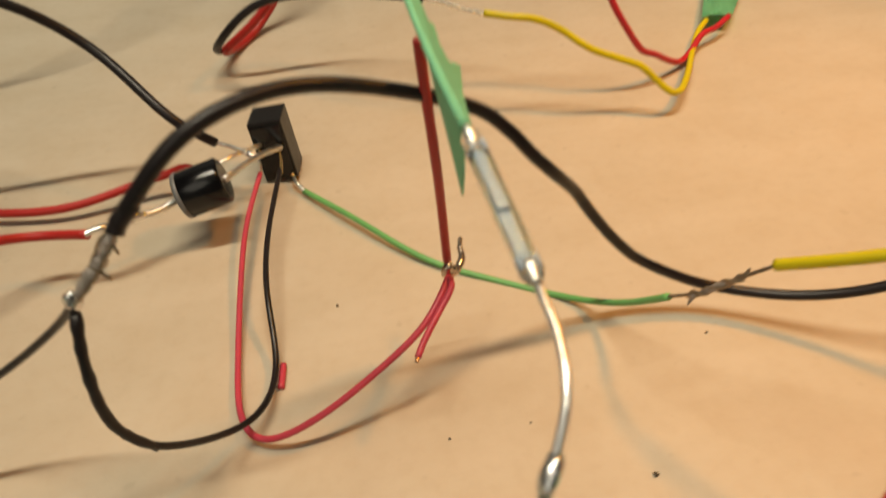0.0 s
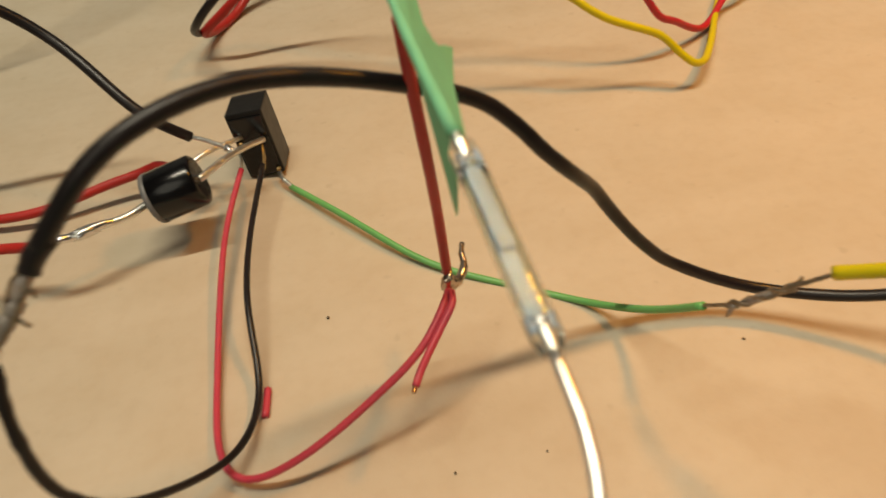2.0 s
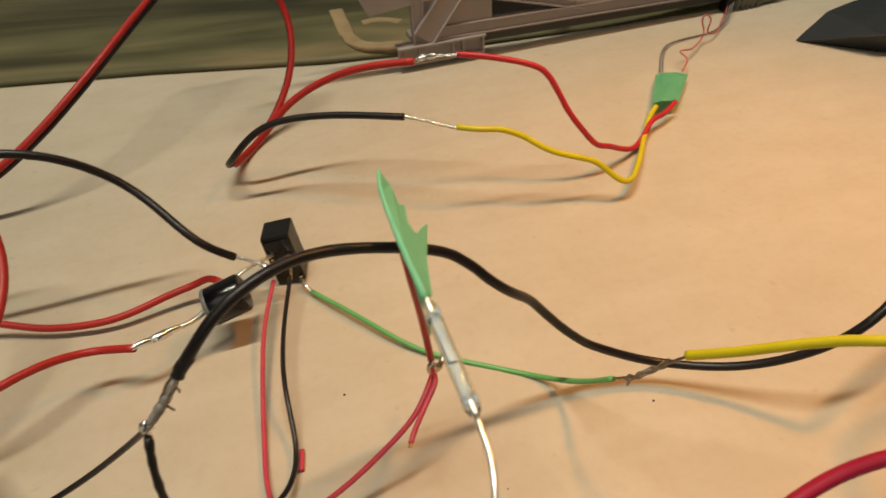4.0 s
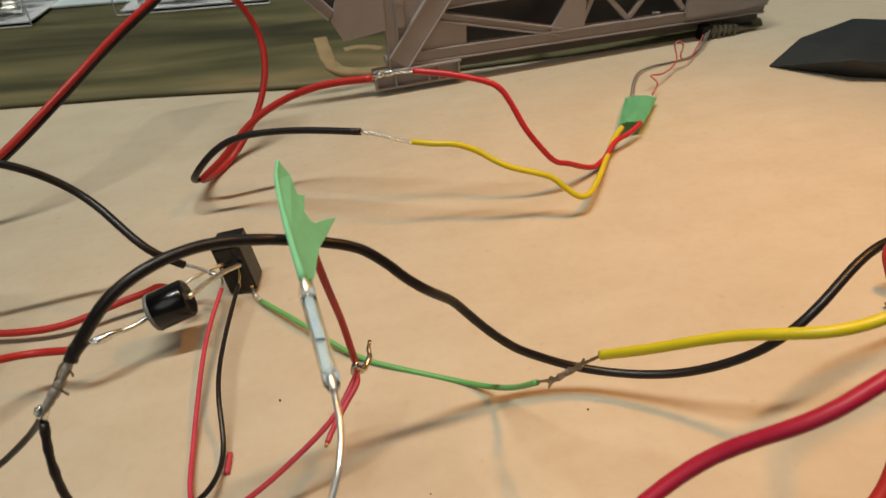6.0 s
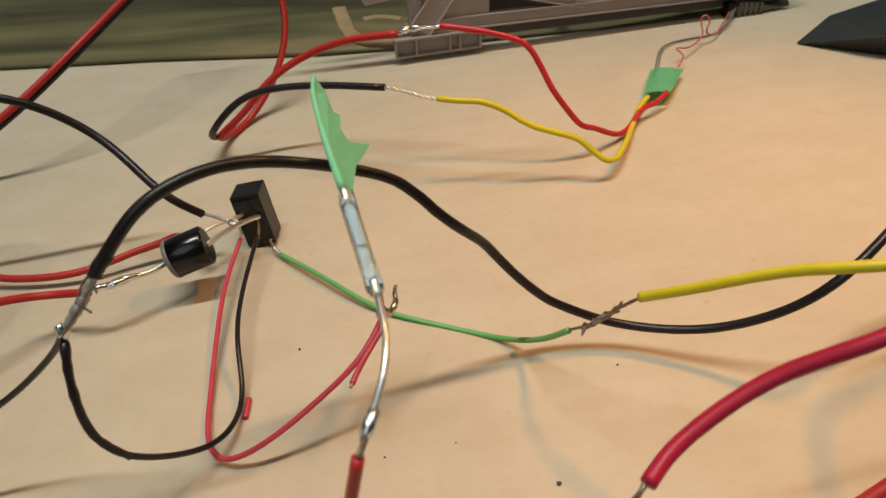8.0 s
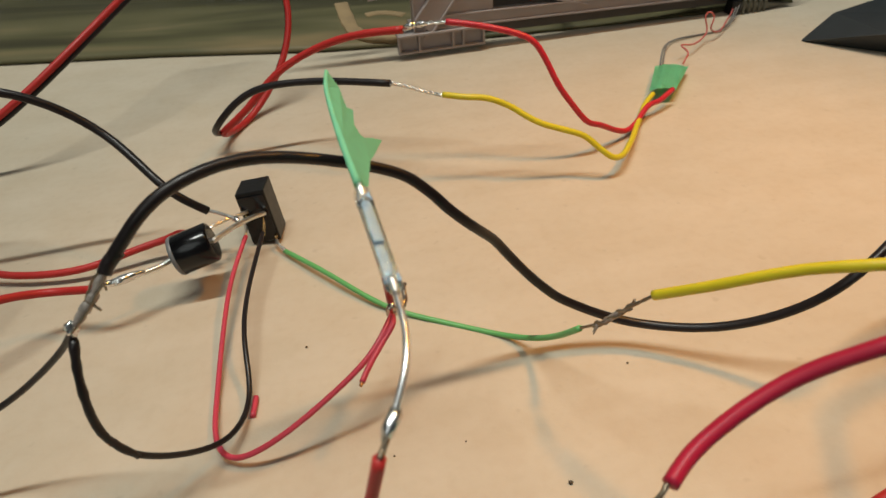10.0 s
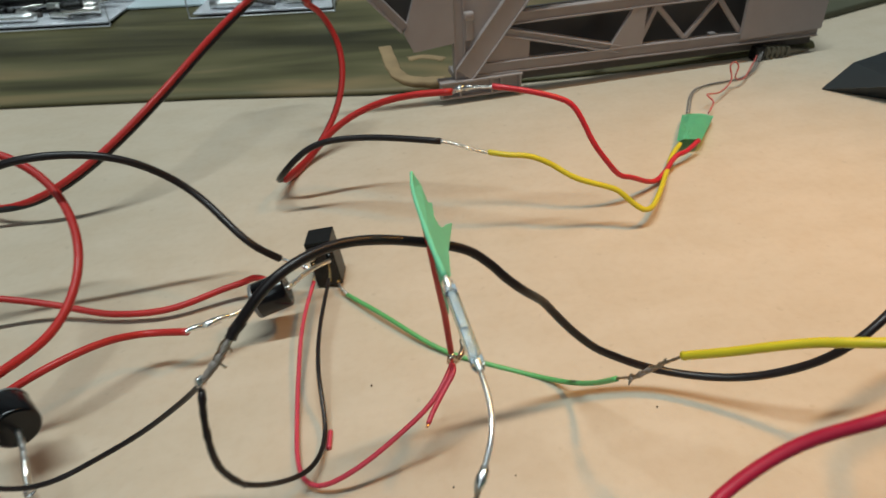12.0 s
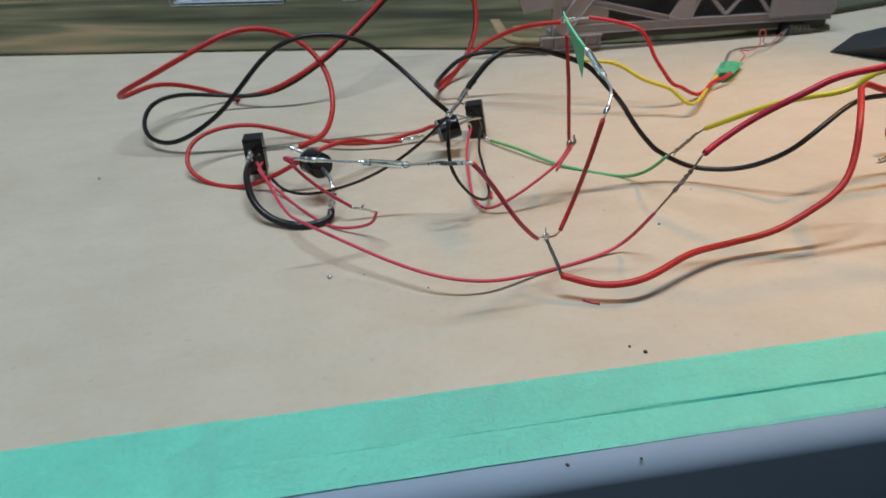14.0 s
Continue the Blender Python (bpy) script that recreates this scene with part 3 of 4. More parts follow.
t = wire("red_wire", "thin red wire hanging from the reed switch to a solder joint", [(13.2, 39.2, 45.4), (10.7, 38.9, 34.5), (7.5, 40.2, 22.3), (4.6, 36.7, 14.2)], 0.62 * MM, DEEP_RED_PVC)
bare(t, [(5.0, 37.2, 14.6), (3.4, 34.8, 13.6), (1.4, 32.2, 14.5)], 0.3 * MM, DULL)
t = wire("red_wire", "thin red wire from the lower reed switch to a solder joint", [(-13.7, 12.8, 43.6), (-10.5, 18.1, 36.1), (-5.3, 19.6, 27.1), (-2, 26, 18.8), (-0.8, 30.5, 14.8)], 0.6 * MM, PINK_PVC)
bare(t, [(-0.8, 30.5, 14.8), (0.4, 31.4, 14.8), (1.4, 32.2, 14.6)], 0.26 * MM, TIN)

t = wire("red_wire", "thin red wire looping from the relay to a forked joint", [(-38.9, 120.9, 7.2), (-37.9, 108.3, 4.6), (-34.4, 94.8, 2.9), (-30.3, 81.4, 1.2), (-25.9, 70.6, 1.8), (-20.9, 67.5, 1.7), (-13.1, 70.1, 5.7), (-5.2, 76.0, 10.6), (-0.9, 79.8, 13.9), (1.0, 83.6, 15.8), (2.0, 87.4, 17.0)], R_THIN, PINK_PVC)
bare(t, [(-38.9, 120.9, 7.2), (-39.6, 123.2, 7.6), (-41.4, 125.8, 7.3)], 0.32 * MM)
part("cut_stub", tube(spline([(2.3, 87.0, 17.2), (2.6, 85.0, 17.0), (1.5, 81.7, 16.1), (0.5, 79.0, 15.1), (-0.2, 77.1, 14.2), (-0.6, 75.3, 13.6)], 5), R_THIN, 10, 0.02, 3), PINK_PVC, t)
part("bare_tip", tube(spline([(-0.55, 75.5, 13.6), (-0.65, 75.0, 13.55), (-0.7, 74.6, 13.5)], 3), 0.3 * MM, 8), COPPER, t)
t = wire("red_wire", "dark red wire standing up to a flag of green tape", [(1.6, 89, 18.5), (1, 88.3, 28.6), (0.7, 85.7, 38.3), (-0.3, 85, 48.5), (-0.7, 84.7, 53.5)], 0.62 * MM, DEEP_RED_PVC)
part("solder_joint", blob(V(1.9, 88.4, 17.2), (0.95 * MM, 0.85 * MM, 1.5 * MM), 12, 0.3), BRONZE, t)
part("solder_hook", tube(spline([(1.8, 88.2, 16.8), (2.9, 89.6, 16.4), (3.4, 91.8, 16.7), (2.9, 93.6, 17.2), (2.8, 95.2, 17.4)], 5), 0.62 * MM, 9, 0.15, 5, lambda s: 1.15 - 0.6 * s), BRONZE, t, "bright hooked end of bare wire")

t = wire("red_wire", "red wire looped flat between relay and diode", [(-46, 117, 7), (-53.9, 121.6, 7.0), (-58.6, 121.3, 5.0), (-64.3, 118.2, 4.2), (-69.5, 114.5, 3.4), (-74.8, 111.4, 2.9), (-80.8, 109.6, 2.6), (-87.1, 108.5, 2.6), (-93.0, 108.0, 3.0), (-106, 107.4, 5.4), (-121.7, 100.9, 11.5), (-133.8, 92.7, 12.2), (-139.4, 82.9, 9.8), (-136.7, 74.3, 4.2), (-126.2, 70.2, 0.5), (-110.7, 69, 1), (-95, 70.3, 8), (-82.4, 76, 14.8), (-74.7, 87.8, 13.8), (-69.6, 96, 9.5), (-59.4, 95.9, 11.1)], 0.85 * MM, RED_PVC)
bare(t, [(-46, 117, 7), (-46.2, 118.6, 9.4), (-45.4, 120.0, 10.2), (-43, 123.8, 9.9), (-40.6, 127.6, 9.2)], 0.42 * MM)
part("bare_splice", tube(spline([(-60.0, 95.4, 11.2), (-58.4, 97.2, 11.2), (-56.4, 99.4, 10.4), (-54.2, 101.4, 10.7), (-52.4, 103.4, 10.1)], 6), 0.62 * MM, 10, 0.04, 3, lambda q: 0.7 + 0.5 * math.sin(math.pi * q)), SOLDER, t)
part("solder_drop", blob(V(-55.6, 100.0, 10.6), (0.98 * MM, 0.9 * MM, 2.6 * MM), 27, 0.15, Vector((0.65, 0.72, -0.1))), SOLDER, t)

t = wire("red_wire", "short thin pinkish red wire ending in a bare hook", [(-105.8, 75.6, 8), (-105.1, 70.6, 6.9), (-94.1, 66, 0.7), (-81.1, 56.2, 0.4), (-67.6, 48.1, 0.6), (-54.3, 46.1, 4.4), (-49.7, 40.8, 12.1)], R_THIN, PINK_PVC)
bare(t, [(-50, 41, 11.8), (-51.4, 39, 13.6), (-53, 36.8, 15.2), (-55.5, 35.5, 16)], 0.36 * MM)
part("solder_spike", tube(spline([(-52.6, 37.2, 15), (-52.2, 37.4, 15.7), (-52.0, 37.6, 16.2)], 4), 0.34 * MM, 8, 0.2), SOLDER, t)
wire("red_wire", "short thin pinkish red wire with a curled end", [(-62.6, 20.6, 37.4), (-64.6, 20.8, 37.6), (-65.8, 22.2, 36.4), (-64.2, 23.6, 34.8)] + [(-63.6, 23, 36), (-66.6, 26.9, 32.4), (-61.4, 30.1, 24.5), (-54.9, 35.4, 16.4)], R_THIN, PINK_PVC)

# twin cable: red and black strands side by side, up over the top and down again
ARCH = [(-161.2, 150.2, 3.4), (-140.1, 148.5, 7.9), (-120, 158, 18.3), (-106.3, 177.6, 30.2), (-100, 204.2, 38.9), (-97.9, 236.1, 43.5)] + [(-78, 217, 53.5)] + [(-58.3, 197.3, 54.9), (-64.8, 210, 50.6), (-63, 220.5, 43.4), (-57.6, 219.4, 29.6), (-57.9, 206.9, 14.2), (-67, 192.5, 0.3), (-66.7, 171.4, 5.7)]
red_line = [(-88.5, 73.4, 16.4), (-86.4, 90.1, 14.6), (-89.9, 108, 21.2), (-98.1, 117.6, 33.5), (-112.1, 117.8, 43.2), (-125.3, 106.4, 46.7), (-140.5, 94.3, 40.1), (-156.8, 91.7, 32.2), (-172.4, 92.2, 25), (-181.2, 102.8, 18.9), (-181.9, 122.6, 17.6), (-177, 140.7, 11.4), (-161.4, 156.3, 0.7)] + ARCH + [(-65.7, 170.5, 5.7), (-57.1, 171.8, 13.4), (-48.4, 176, 22.4), (-37.9, 179, 28.2), (-25.2, 177.6, 32.9), (-11.3, 176.1, 35)][1:]
black_line = [(-48, 123.7, 11.7), (-54.7, 121, 18.8), (-69.5, 128.1, 28.2), (-82.2, 122.2, 40), (-99.3, 113.9, 43.5), (-113.6, 109.1, 38.7), (-123.8, 102.3, 27.8), (-136.4, 98.6, 14.9), (-155.3, 93.7, 4.1), (-172.1, 98.7, 5.1), (-179, 113.3, 11.1), (-174.7, 129, 11.5), (-159.9, 143, 6.8)] + [(x + 0.45, y + 0.8, z - 1.15) for x, y, z in ARCH[1:6]] + [(x - 0.7, y + 1.2, z - 0.4) for x, y, z in ARCH[6:-1]] + [(-67.5, 172.5, 5.7), (-61.7, 162.5, 13.4), (-51.9, 166.3, 21.9), (-34.3, 167.2, 24.4), (-13, 164, 25.4)]
t = thing("twin_cable", V(-161, 150, 2), "red and black twin cable arching up and splitting into loops", "cable", "wires on the table")
part("red_strand", tube(eased(spline(red_line)), 1.02 * MM, 14, 0.015, 4), RED_PVC, t)
part("black_strand", tube(eased(spline(black_line)), 0.95 * MM, 14, 0.015, 6), BLACK_PVC, t)
bare(t, [(-48, 123.7, 11.7), (-45.6, 123.2, 11.6), (-42.4, 122.2, 11.4), (-39.6, 121.3, 11.0)], 0.42 * MM)
part("solder_drop", blob(V(-40.4, 121.6, 11.0), (0.6 * MM, 0.6 * MM, 1.3 * MM), 23, 0.2, Vector((0.9, -0.3, -0.1))), SOLDER, t)
part("twisted_splice", twist(spline([(-13, 164, 25.4), (-8, 163.6, 24.6), (-4, 163.2, 23.6), (0.5, 162.6, 23)], 5), 0.3 * MM, 0.3 * MM, 4, 11), TIN, t, "shiny twisted splice to the yellow wire")
part("twisted_splice", twist(spline([(-11.3, 176.1, 35), (-7, 175.5, 36.5), (-4, 174.8, 37.1), (0.5, 173.8, 37.7)], 5), 0.22 * MM, 0.26 * MM, 3, 13), TIN, t, "shiny twisted splice to the red wire")
part("solder_lump", blob(V(-9.3, 175.9, 36.0), (0.95 * MM, 0.85 * MM, 1.7 * MM), 21, 0.3, Vector((0.9, -0.1, 0.4))), SOLDER, t)
part("solder_lump", blob(V(-6.3, 175.4, 36.7), (0.85 * MM, 0.8 * MM, 1.6 * MM), 24, 0.35, Vector((0.95, -0.1, 0.2))), SOLDER, t)
wire("yellow_wire", "yellow wire sagging to the board and up to a tape patch", [(0.6, 163.0, 23.0), (6.0, 161.8, 23.0), (11.7, 162.7, 22.4), (17.3, 163.5, 20.0), (21.7, 163.0, 17.5), (26.1, 162.8, 15.5), (33.3, 164.0, 13.0), (36.9, 164.3, 11.5), (40.9, 163.8, 8.3), (44.2, 163.6, 6.2), (46.9, 167.1, 5.0), (48.9, 173.2, 4.2), (51.1, 181.5, 3.4), (53.6, 192.6, 2.4), (56.6, 204.2, 2.6), (59.6, 210.5, 3.4)],  0.80 * MM, YELLOW_PVC, ease=4)
wire("red_wire", "red wire sagging to the board and up to a tape patch", [(0.4, 173.8, 37.8), (9.3, 174.2, 36.6), (18.6, 175.0, 34.3), (22.9, 175.2, 31.9), (26.0, 174.6, 27.4), (29.2, 173.8, 21.6), (33.3, 173.9, 15.9), (37.6, 175.4, 10.4), (41.6, 178.5, 8.0), (46.3, 183.2, 4.2), (50.0, 187.4, 2.1), (53.3, 192.9, 2.3), (55.9, 198.5, 3.7), (58.2, 201.6, 4.2), (61.0, 204.3, 4.1), (65.2, 209.9, 5.3)],  0.80 * MM, ROSE_PVC, ease=4)

# fine lamp leads behind the tape patch
wire("fine_wire", "fine grey wire running to the model tower", [(65.9, 242, 0.6), (69.5, 260.9, 0.8), (76.8, 270, 0.5), (94.3, 279.5, 0.5), (102.4, 298.8, 3.9)], 0.27 * MM, GREY_PVC)
wire("fine_wire", "fine grey wire running to the model tower", [(x + 0.8, y - 0.6, z + 0.6) for x, y, z in [(65.9, 242, 0.6), (69.5, 260.9, 0.8), (76.8, 270, 0.5), (94.3, 279.5, 0.5), (102.4, 298.8, 3.9)]], 0.25 * MM, GREY_PVC)
wire("fine_wire", "fine crinkled pink wire running to the model tower", [(72.5, 237, 3), (75, 243.5, 4.5), (73, 248, 5.5), (78, 253, 4), (83, 262, 3.2), (85, 266, 5), (83.7, 266.7, 9.6), (85.2, 267.1, 11.2), (87.0, 267.2, 9.2), (86.4, 266.6, 5), (91, 272, 2.4), (96, 284, 3), (101, 298, 3), (104, 312, 5)], 0.30 * MM, FINE_PINK, ease=3)
bm = bmesh.new()
corners = [V(63.0, 234.7, 3.8), V(74.0, 234.6, 3.8), V(66.4, 211.4, 5.2), V(58.4, 210.6, 4.6)]
grid = []
for i in range(9):
    row = []
    for j in range(9):
        u, v = i / 8, j / 8
        q = corners[0].lerp(corners[1], u).lerp(corners[3].lerp(corners[2], u), v)
        q.z += (-0.8 * abs(u - 0.5) ** 2 * 4 + 0.8 * noise.noise((u * 3, v * 3, 2)) + 0.5 * max(0, v - 0.72) * 4 * (1 - u)) * MM
        row.append(bm.verts.new(q))
    grid.append(row)
for i in range(8):
    for j in range(8):
        bm.faces.new((grid[i][j], grid[i][j + 1], grid[i + 1][j + 1], grid[i + 1][j]))
bmesh.ops.solidify(bm, geom=bm.faces[:], thickness=0.0002)
bmesh.ops.recalc_face_normals(bm, faces=bm.faces)
patch = bm
tagged(part("tape_patch", patch, TAPE, smooth=False), "small square of green masking tape over the wire ends", "tape")

# ---- thick loop at the second relay ----
t = wire("black_cable", "short thick black cable bent in a U on the board", [(-109.7, 74, 8.4), (-104.7, 62.3, 9.8), (-97.0, 50.8, 6.4), (-88.2, 46.8, 2.2), (-77.5, 46.5, 1.2), (-71.0, 51.6, 1.4), (-71.0, 54.7, 3.2)], 1.2 * MM, BLACK_PVC)
for place, radii, seed in (((-69.6, 54.9, 8.6), (0.8, 0.8, 1.3), 3), ((-70.9, 55.2, 4.6), (1.15, 1.1, 1.2), 15), ((-109.8, 73.6, 9.4), (1.4, 1.3, 2.0), 12), ((-109.2, 74.4, 11.6), (1.0, 1.0, 1.5), 14)):
    part("solder_lump", blob(V(*place), [r * MM for r in radii], seed, 0.18), SOLDER, t)
part("wound_lead", twist(spline([(-69.4, 54.8, 9.4), (-69.8, 54.9, 7.8), (-70.3, 55.1, 6.2), (-70.9, 55.2, 4.4)], 5), 0.62 * MM, 0.42 * MM, 3.5, 6, 2), SOLDER, t, "bright lead wound round the cable end")


# ---- relays ----
def relay(m, label):
    t = new("relay")
    t.empty_display_size = 0.004
    t.matrix_world = m
    tagged(t, label, "relay", "relays")
    part("case", box((6.8 * MM, 7.6 * MM, 13.4 * MM), m @ Matrix.Translation((0, 0.7 * MM, 6.7 * MM)), 0.3 * MM), CASE, t, smooth=False)
    part("base_plate", box((6.0 * MM, 0.5 * MM, 12.2 * MM), m @ Matrix.Translation((0, -3.2 * MM, 6.5 * MM)), 0.2 * MM), EPOXY, t, smooth=False)
    for x, z, s in ((-2.2, 8.0, 1.2), (2.0, 8.0, 1.2), (2.7, 1.4, 0.8)):
        a = m @ Vector((x * MM, -3.3 * MM, z * MM))
        b = m @ Vector((x * MM * 0.95, -(3.3 + s) * MM, z * MM))
        part("pin", tube(straight(a, b, 3), 0.36 * MM, 8, 0.05, 3), BRASS, t)
    return t


M1 = axes((6.5, 1.3, 0.9), (-2.4, 0.5, 13), V(-38.3, 130.9, 0.35))
relay(M1, "small black relay standing on the board with soldered pins")
M2 = axes((5.9, 2.6, 0.0), (-1.0, 0.5, 13), V(-109.3, 77.5, 3.2))
relay(M2, "small black relay standing on the board beside a thick cable")


# ---- diodes ----
def diode(centre, axis, label, leads):
    t = thing("diode", centre, label, "diode", "diodes")
    axis = axis.normalized()
    prof = [(-4.3, 3.7), (-4.1, 4.1), (-3.75, 4.3), (3.75, 4.3), (4.1, 4.1), (4.3, 3.7)]
    side = axis.orthogonal().normalized()
    up = axis.cross(side)

    def lathe(profile, sides=40, capped=True):
        bm = bmesh.new()
        rings = []
        for s, r in profile:
            rings.append([bm.verts.new(centre + axis * (s * MM) + (side * math.cos(a) + up * math.sin(a)) * (r * MM)) for a in (2 * math.pi * j / sides for j in range(sides))])
        for p, q in zip(rings, rings[1:]):
            for j in range(sides):
                bm.faces.new((p[j], p[(j + 1) % sides], q[(j + 1) % sides], q[j]))
        if capped:
            bm.faces.new(rings[0][::-1])
            bm.faces.new(rings[-1])
        return bm
    body = part("body", lathe(prof), EPOXY, t)
    body.data.polygons[-1].use_smooth = body.data.polygons[-2].use_smooth = False
    part("cathode_band", lathe([(-4.18, 4.04), (-4.10, 4.18), (-3.75, 4.35), (-3.25, 4.35), (-3.22, 4.29)], 40, False), BAND, t, "silver painted ring")
    for pts in leads:
        part("lead", tube(eased(spline(pts, 6), 6), 0.60 * MM, 12, 0.015, 3), TIN, t)
    return t


diode(V(-45.5, 110.7, 10.8), Vector((0.87, 0.40, 0.23)), "fat black diode with a silver band held up by its leads",
      [[(-49.0, 109.2, 9.9), (-51, 105, 9.8), (-53.8, 102, 10.3), (-56.8, 98.4, 10.8)], [(-41.9, 112.3, 11.7), (-40.3, 117.9, 11.2), (-38.6, 123.2, 10.2), (-36.6, 127.6, 9.0)]])
diode(V(-80.2, 66.6, 13.8), Vector((0.80, -0.58, 0.05)), "fat black diode with bright soldered leads",
      [[(-77, 64.2, 13.4), (-73.4, 60.6, 12.8), (-70.4, 56.6, 11.6), (-69.2, 54.8, 9.4)], [(-83.4, 69, 14.2), (-87, 71, 15.4), (-91.2, 71.9, 16.3), (-97, 74, 15.2), (-104.6, 76.8, 13.2)]])

part("solder_blob", blob(V(-91.0, 71.9, 16.4), (0.9 * MM, 0.9 * MM, 1.5 * MM), 17, 0.2, Vector((-0.8, 0.3, 0.1))), SOLDER, bpy.data.objects["diode.001"])

# ---- reed switches ----


def reed_switch(a, b, lead_a, lead_b, label, face, radius):
    t = thing("reed_switch", a, label, "reed switch", "reed switches")
    ax = (b - a).normalized()
    n = 20
    line = [a.lerp(b, i / n) for i in range(n + 1)]
    shell = tube(line, radius, 24, 0, 0, lambda s: min(1.0, 0.62 + 7 * min(s, 1 - s)))
    hollow = tube([a.lerp(b, 0.12 + 0.76 * i / n) for i in range(n + 1)], radius * 0.80, 24, 0, 0, lambda s: min(1.0, 0.35 + 9 * min(s, 1 - s)))
    bmesh.ops.reverse_faces(hollow, faces=hollow.faces[:])
    me = bpy.data.meshes.new("hollow")
    hollow.to_mesh(me)
    hollow.free()
    shell.from_mesh(me)
    bpy.data.meshes.remove(me)
    glass = part("glass_tube", shell, GLASS, t, "clear greenish glass capsule")
    glass.visible_shadow = False
    side = Vector(face)
    side = (side - ax * side.dot(ax)).normalized()
    mid = a.lerp(b, 0.5)
    for p, q, o in ((a.lerp(b, 0.08), mid + ax * 0.0009, 0.00014), (b.lerp(a, 0.08), mid - ax * 0.0009, -0.00014)):
        m = axes(q - p, side, p.lerp(q, 0.5) + side * o)
        part("blade", box(((q - p).length, radius * 1.2, 0.18 * MM), m, 0.05 * MM, 1), REED_METAL, t, smooth=False)
    for pts in (lead_a, lead_b):
        part("lead", tube(spline(pts, 6), 0.35 * MM, 10, 0.04, 5), BRIGHT, t)
    for p, q in ((a, b), (b, a)):
        part("inner_lead", tube(straight(p, p.lerp(q, 0.11)), 0.30 * MM, 10), BRIGHT, t)
    return t


t = reed_switch(V(6.3, 65.9, 54.9), V(12.3, 53.6, 51.2), [(6.3, 65.9, 54.9), (5.9, 66.8, 55.1), (5.4, 67.8, 55.3)],
                [(12.3, 53.6, 51.2), (13.9, 49.4, 50.4), (14.5, 45.6, 49.4), (14.0, 42.4, 47.4)], "glass reed switch held in the air by green tape", (0.35, -0.25, 0.9), 0.92 * MM)
part("solder_blob", blob(V(13.8, 41.6, 46.9), (0.62 * MM, 0.6 * MM, 1.5 * MM), 31, 0.2, Vector((-0.2, -0.8, -0.5))), SOLDER, t)
bare(t, [(13.7, 41, 46.6), (13.5, 40.2, 46.0), (13.2, 39.2, 45.4)], 0.3 * MM, DULL)
t = reed_switch(V(-42.4, 17.3, 39.7), V(-29.8, 15.8, 40.6), [(-42.4, 17.3, 39.7), (-48, 18, 39), (-55, 19.2, 38.4), (-62.4, 20.6, 37.6)],
                [(-29.8, 15.8, 40.6), (-24, 14.6, 41.8), (-19, 13.8, 42.8), (-13.7, 12.8, 43.6)], "glass reed switch hanging between two thin red wires", (0, 0.53, 0.85), 0.85 * MM)
part("solder_sleeve", tube(spline([(-25, 14.8, 41.6), (-22, 14.5, 42.3), (-20, 13.9, 42.6), (-17, 13.6, 43.1), (-14, 12.9, 43.5)], 7), 0.55 * MM, 9, 0.2, 8, lambda q: 0.6 + 0.5 * math.sin(math.pi * q)), LEADEN, t)
part("solder_sleeve", tube(spline([(-52, 18.8, 38.7), (-54, 19.3, 38.4), (-57, 19.5, 38.2), (-59, 20.1, 37.9), (-62, 20.5, 37.7)], 7), 0.60 * MM, 9, 0.3, 9, lambda q: 0.6 + 0.5 * math.sin(math.pi * q)), TIN, t)

# flag of folded tape on the upper lead
flag = thing("tape_flag", V(6, 66, 55), "folded flag of green masking tape round a wire joint", "tape")
part("front_fold", slab([V(-1.9, 84.7, 60.2), V(-1.2, 81.6, 59.4), V(0.7, 77, 58.2), V(3.2, 71.8, 56.6), V(6.2, 66.6, 54.8), V(5.9, 67.7, 51.7), V(5.9, 68.2, 49.4), V(5.7, 69.3, 45.9), V(5.0, 71.4, 47.2), V(3.9, 73.7, 49.0), V(2.7, 76.1, 51.2), V(1.25, 79.1, 54.4), V(-0.15, 81.7, 56.6), V(-1.2, 83.4, 58.8)], 0.00016), TAPE, flag, smooth=False)
part("fold_edge", tube(spline([(-1.95, 84.8, 60.3), (-1.2, 81.6, 59.5), (0.7, 77.0, 58.3), (3.2, 71.8, 56.7), (6.0, 66.4, 55.1)], 6), 0.36 * MM, 10, 0.06, 4, lambda q: 0.8 + 0.5 * q), TAPE, flag)
part("back_fold", slab([V(-1.9, 84.7, 60.2), V(-0.8, 84.9, 58.0), V(0.6, 82.4, 56.5), V(0.9, 84.1, 55.3), V(2.0, 80.2, 55.2), V(2.7, 79.9, 54.0), V(3.0, 80.5, 53.2), V(2.9, 84.4, 51.2), V(3.1, 88.6, 48.7), V(4.1, 80.7, 50.9), V(4.7, 76.0, 52.4), V(5.8, 70.8, 53.1), V(6.3, 68.5, 53.4), V(6.2, 66.6, 54.8), V(3.2, 71.8, 56.6), V(0.7, 77, 58.2), V(-1.2, 81.6, 59.4)], 0.00018), TAPE, flag, smooth=False)


# ---- grey model tower lying at the back ----
TU = Vector((0.921, 0.390, 0))
TB = Vector((-0.390, 0.921, 0))
TO = V(-28, 245, 0)


def tp(u, h, d=0.0):
    return TO + TU * (u * MM) + TB * (d * MM) + Vector((0, 0, h * MM))


tower = thing("model_tower", tp(60, 0), "grey plastic lattice girder from a model railway structure", "model")


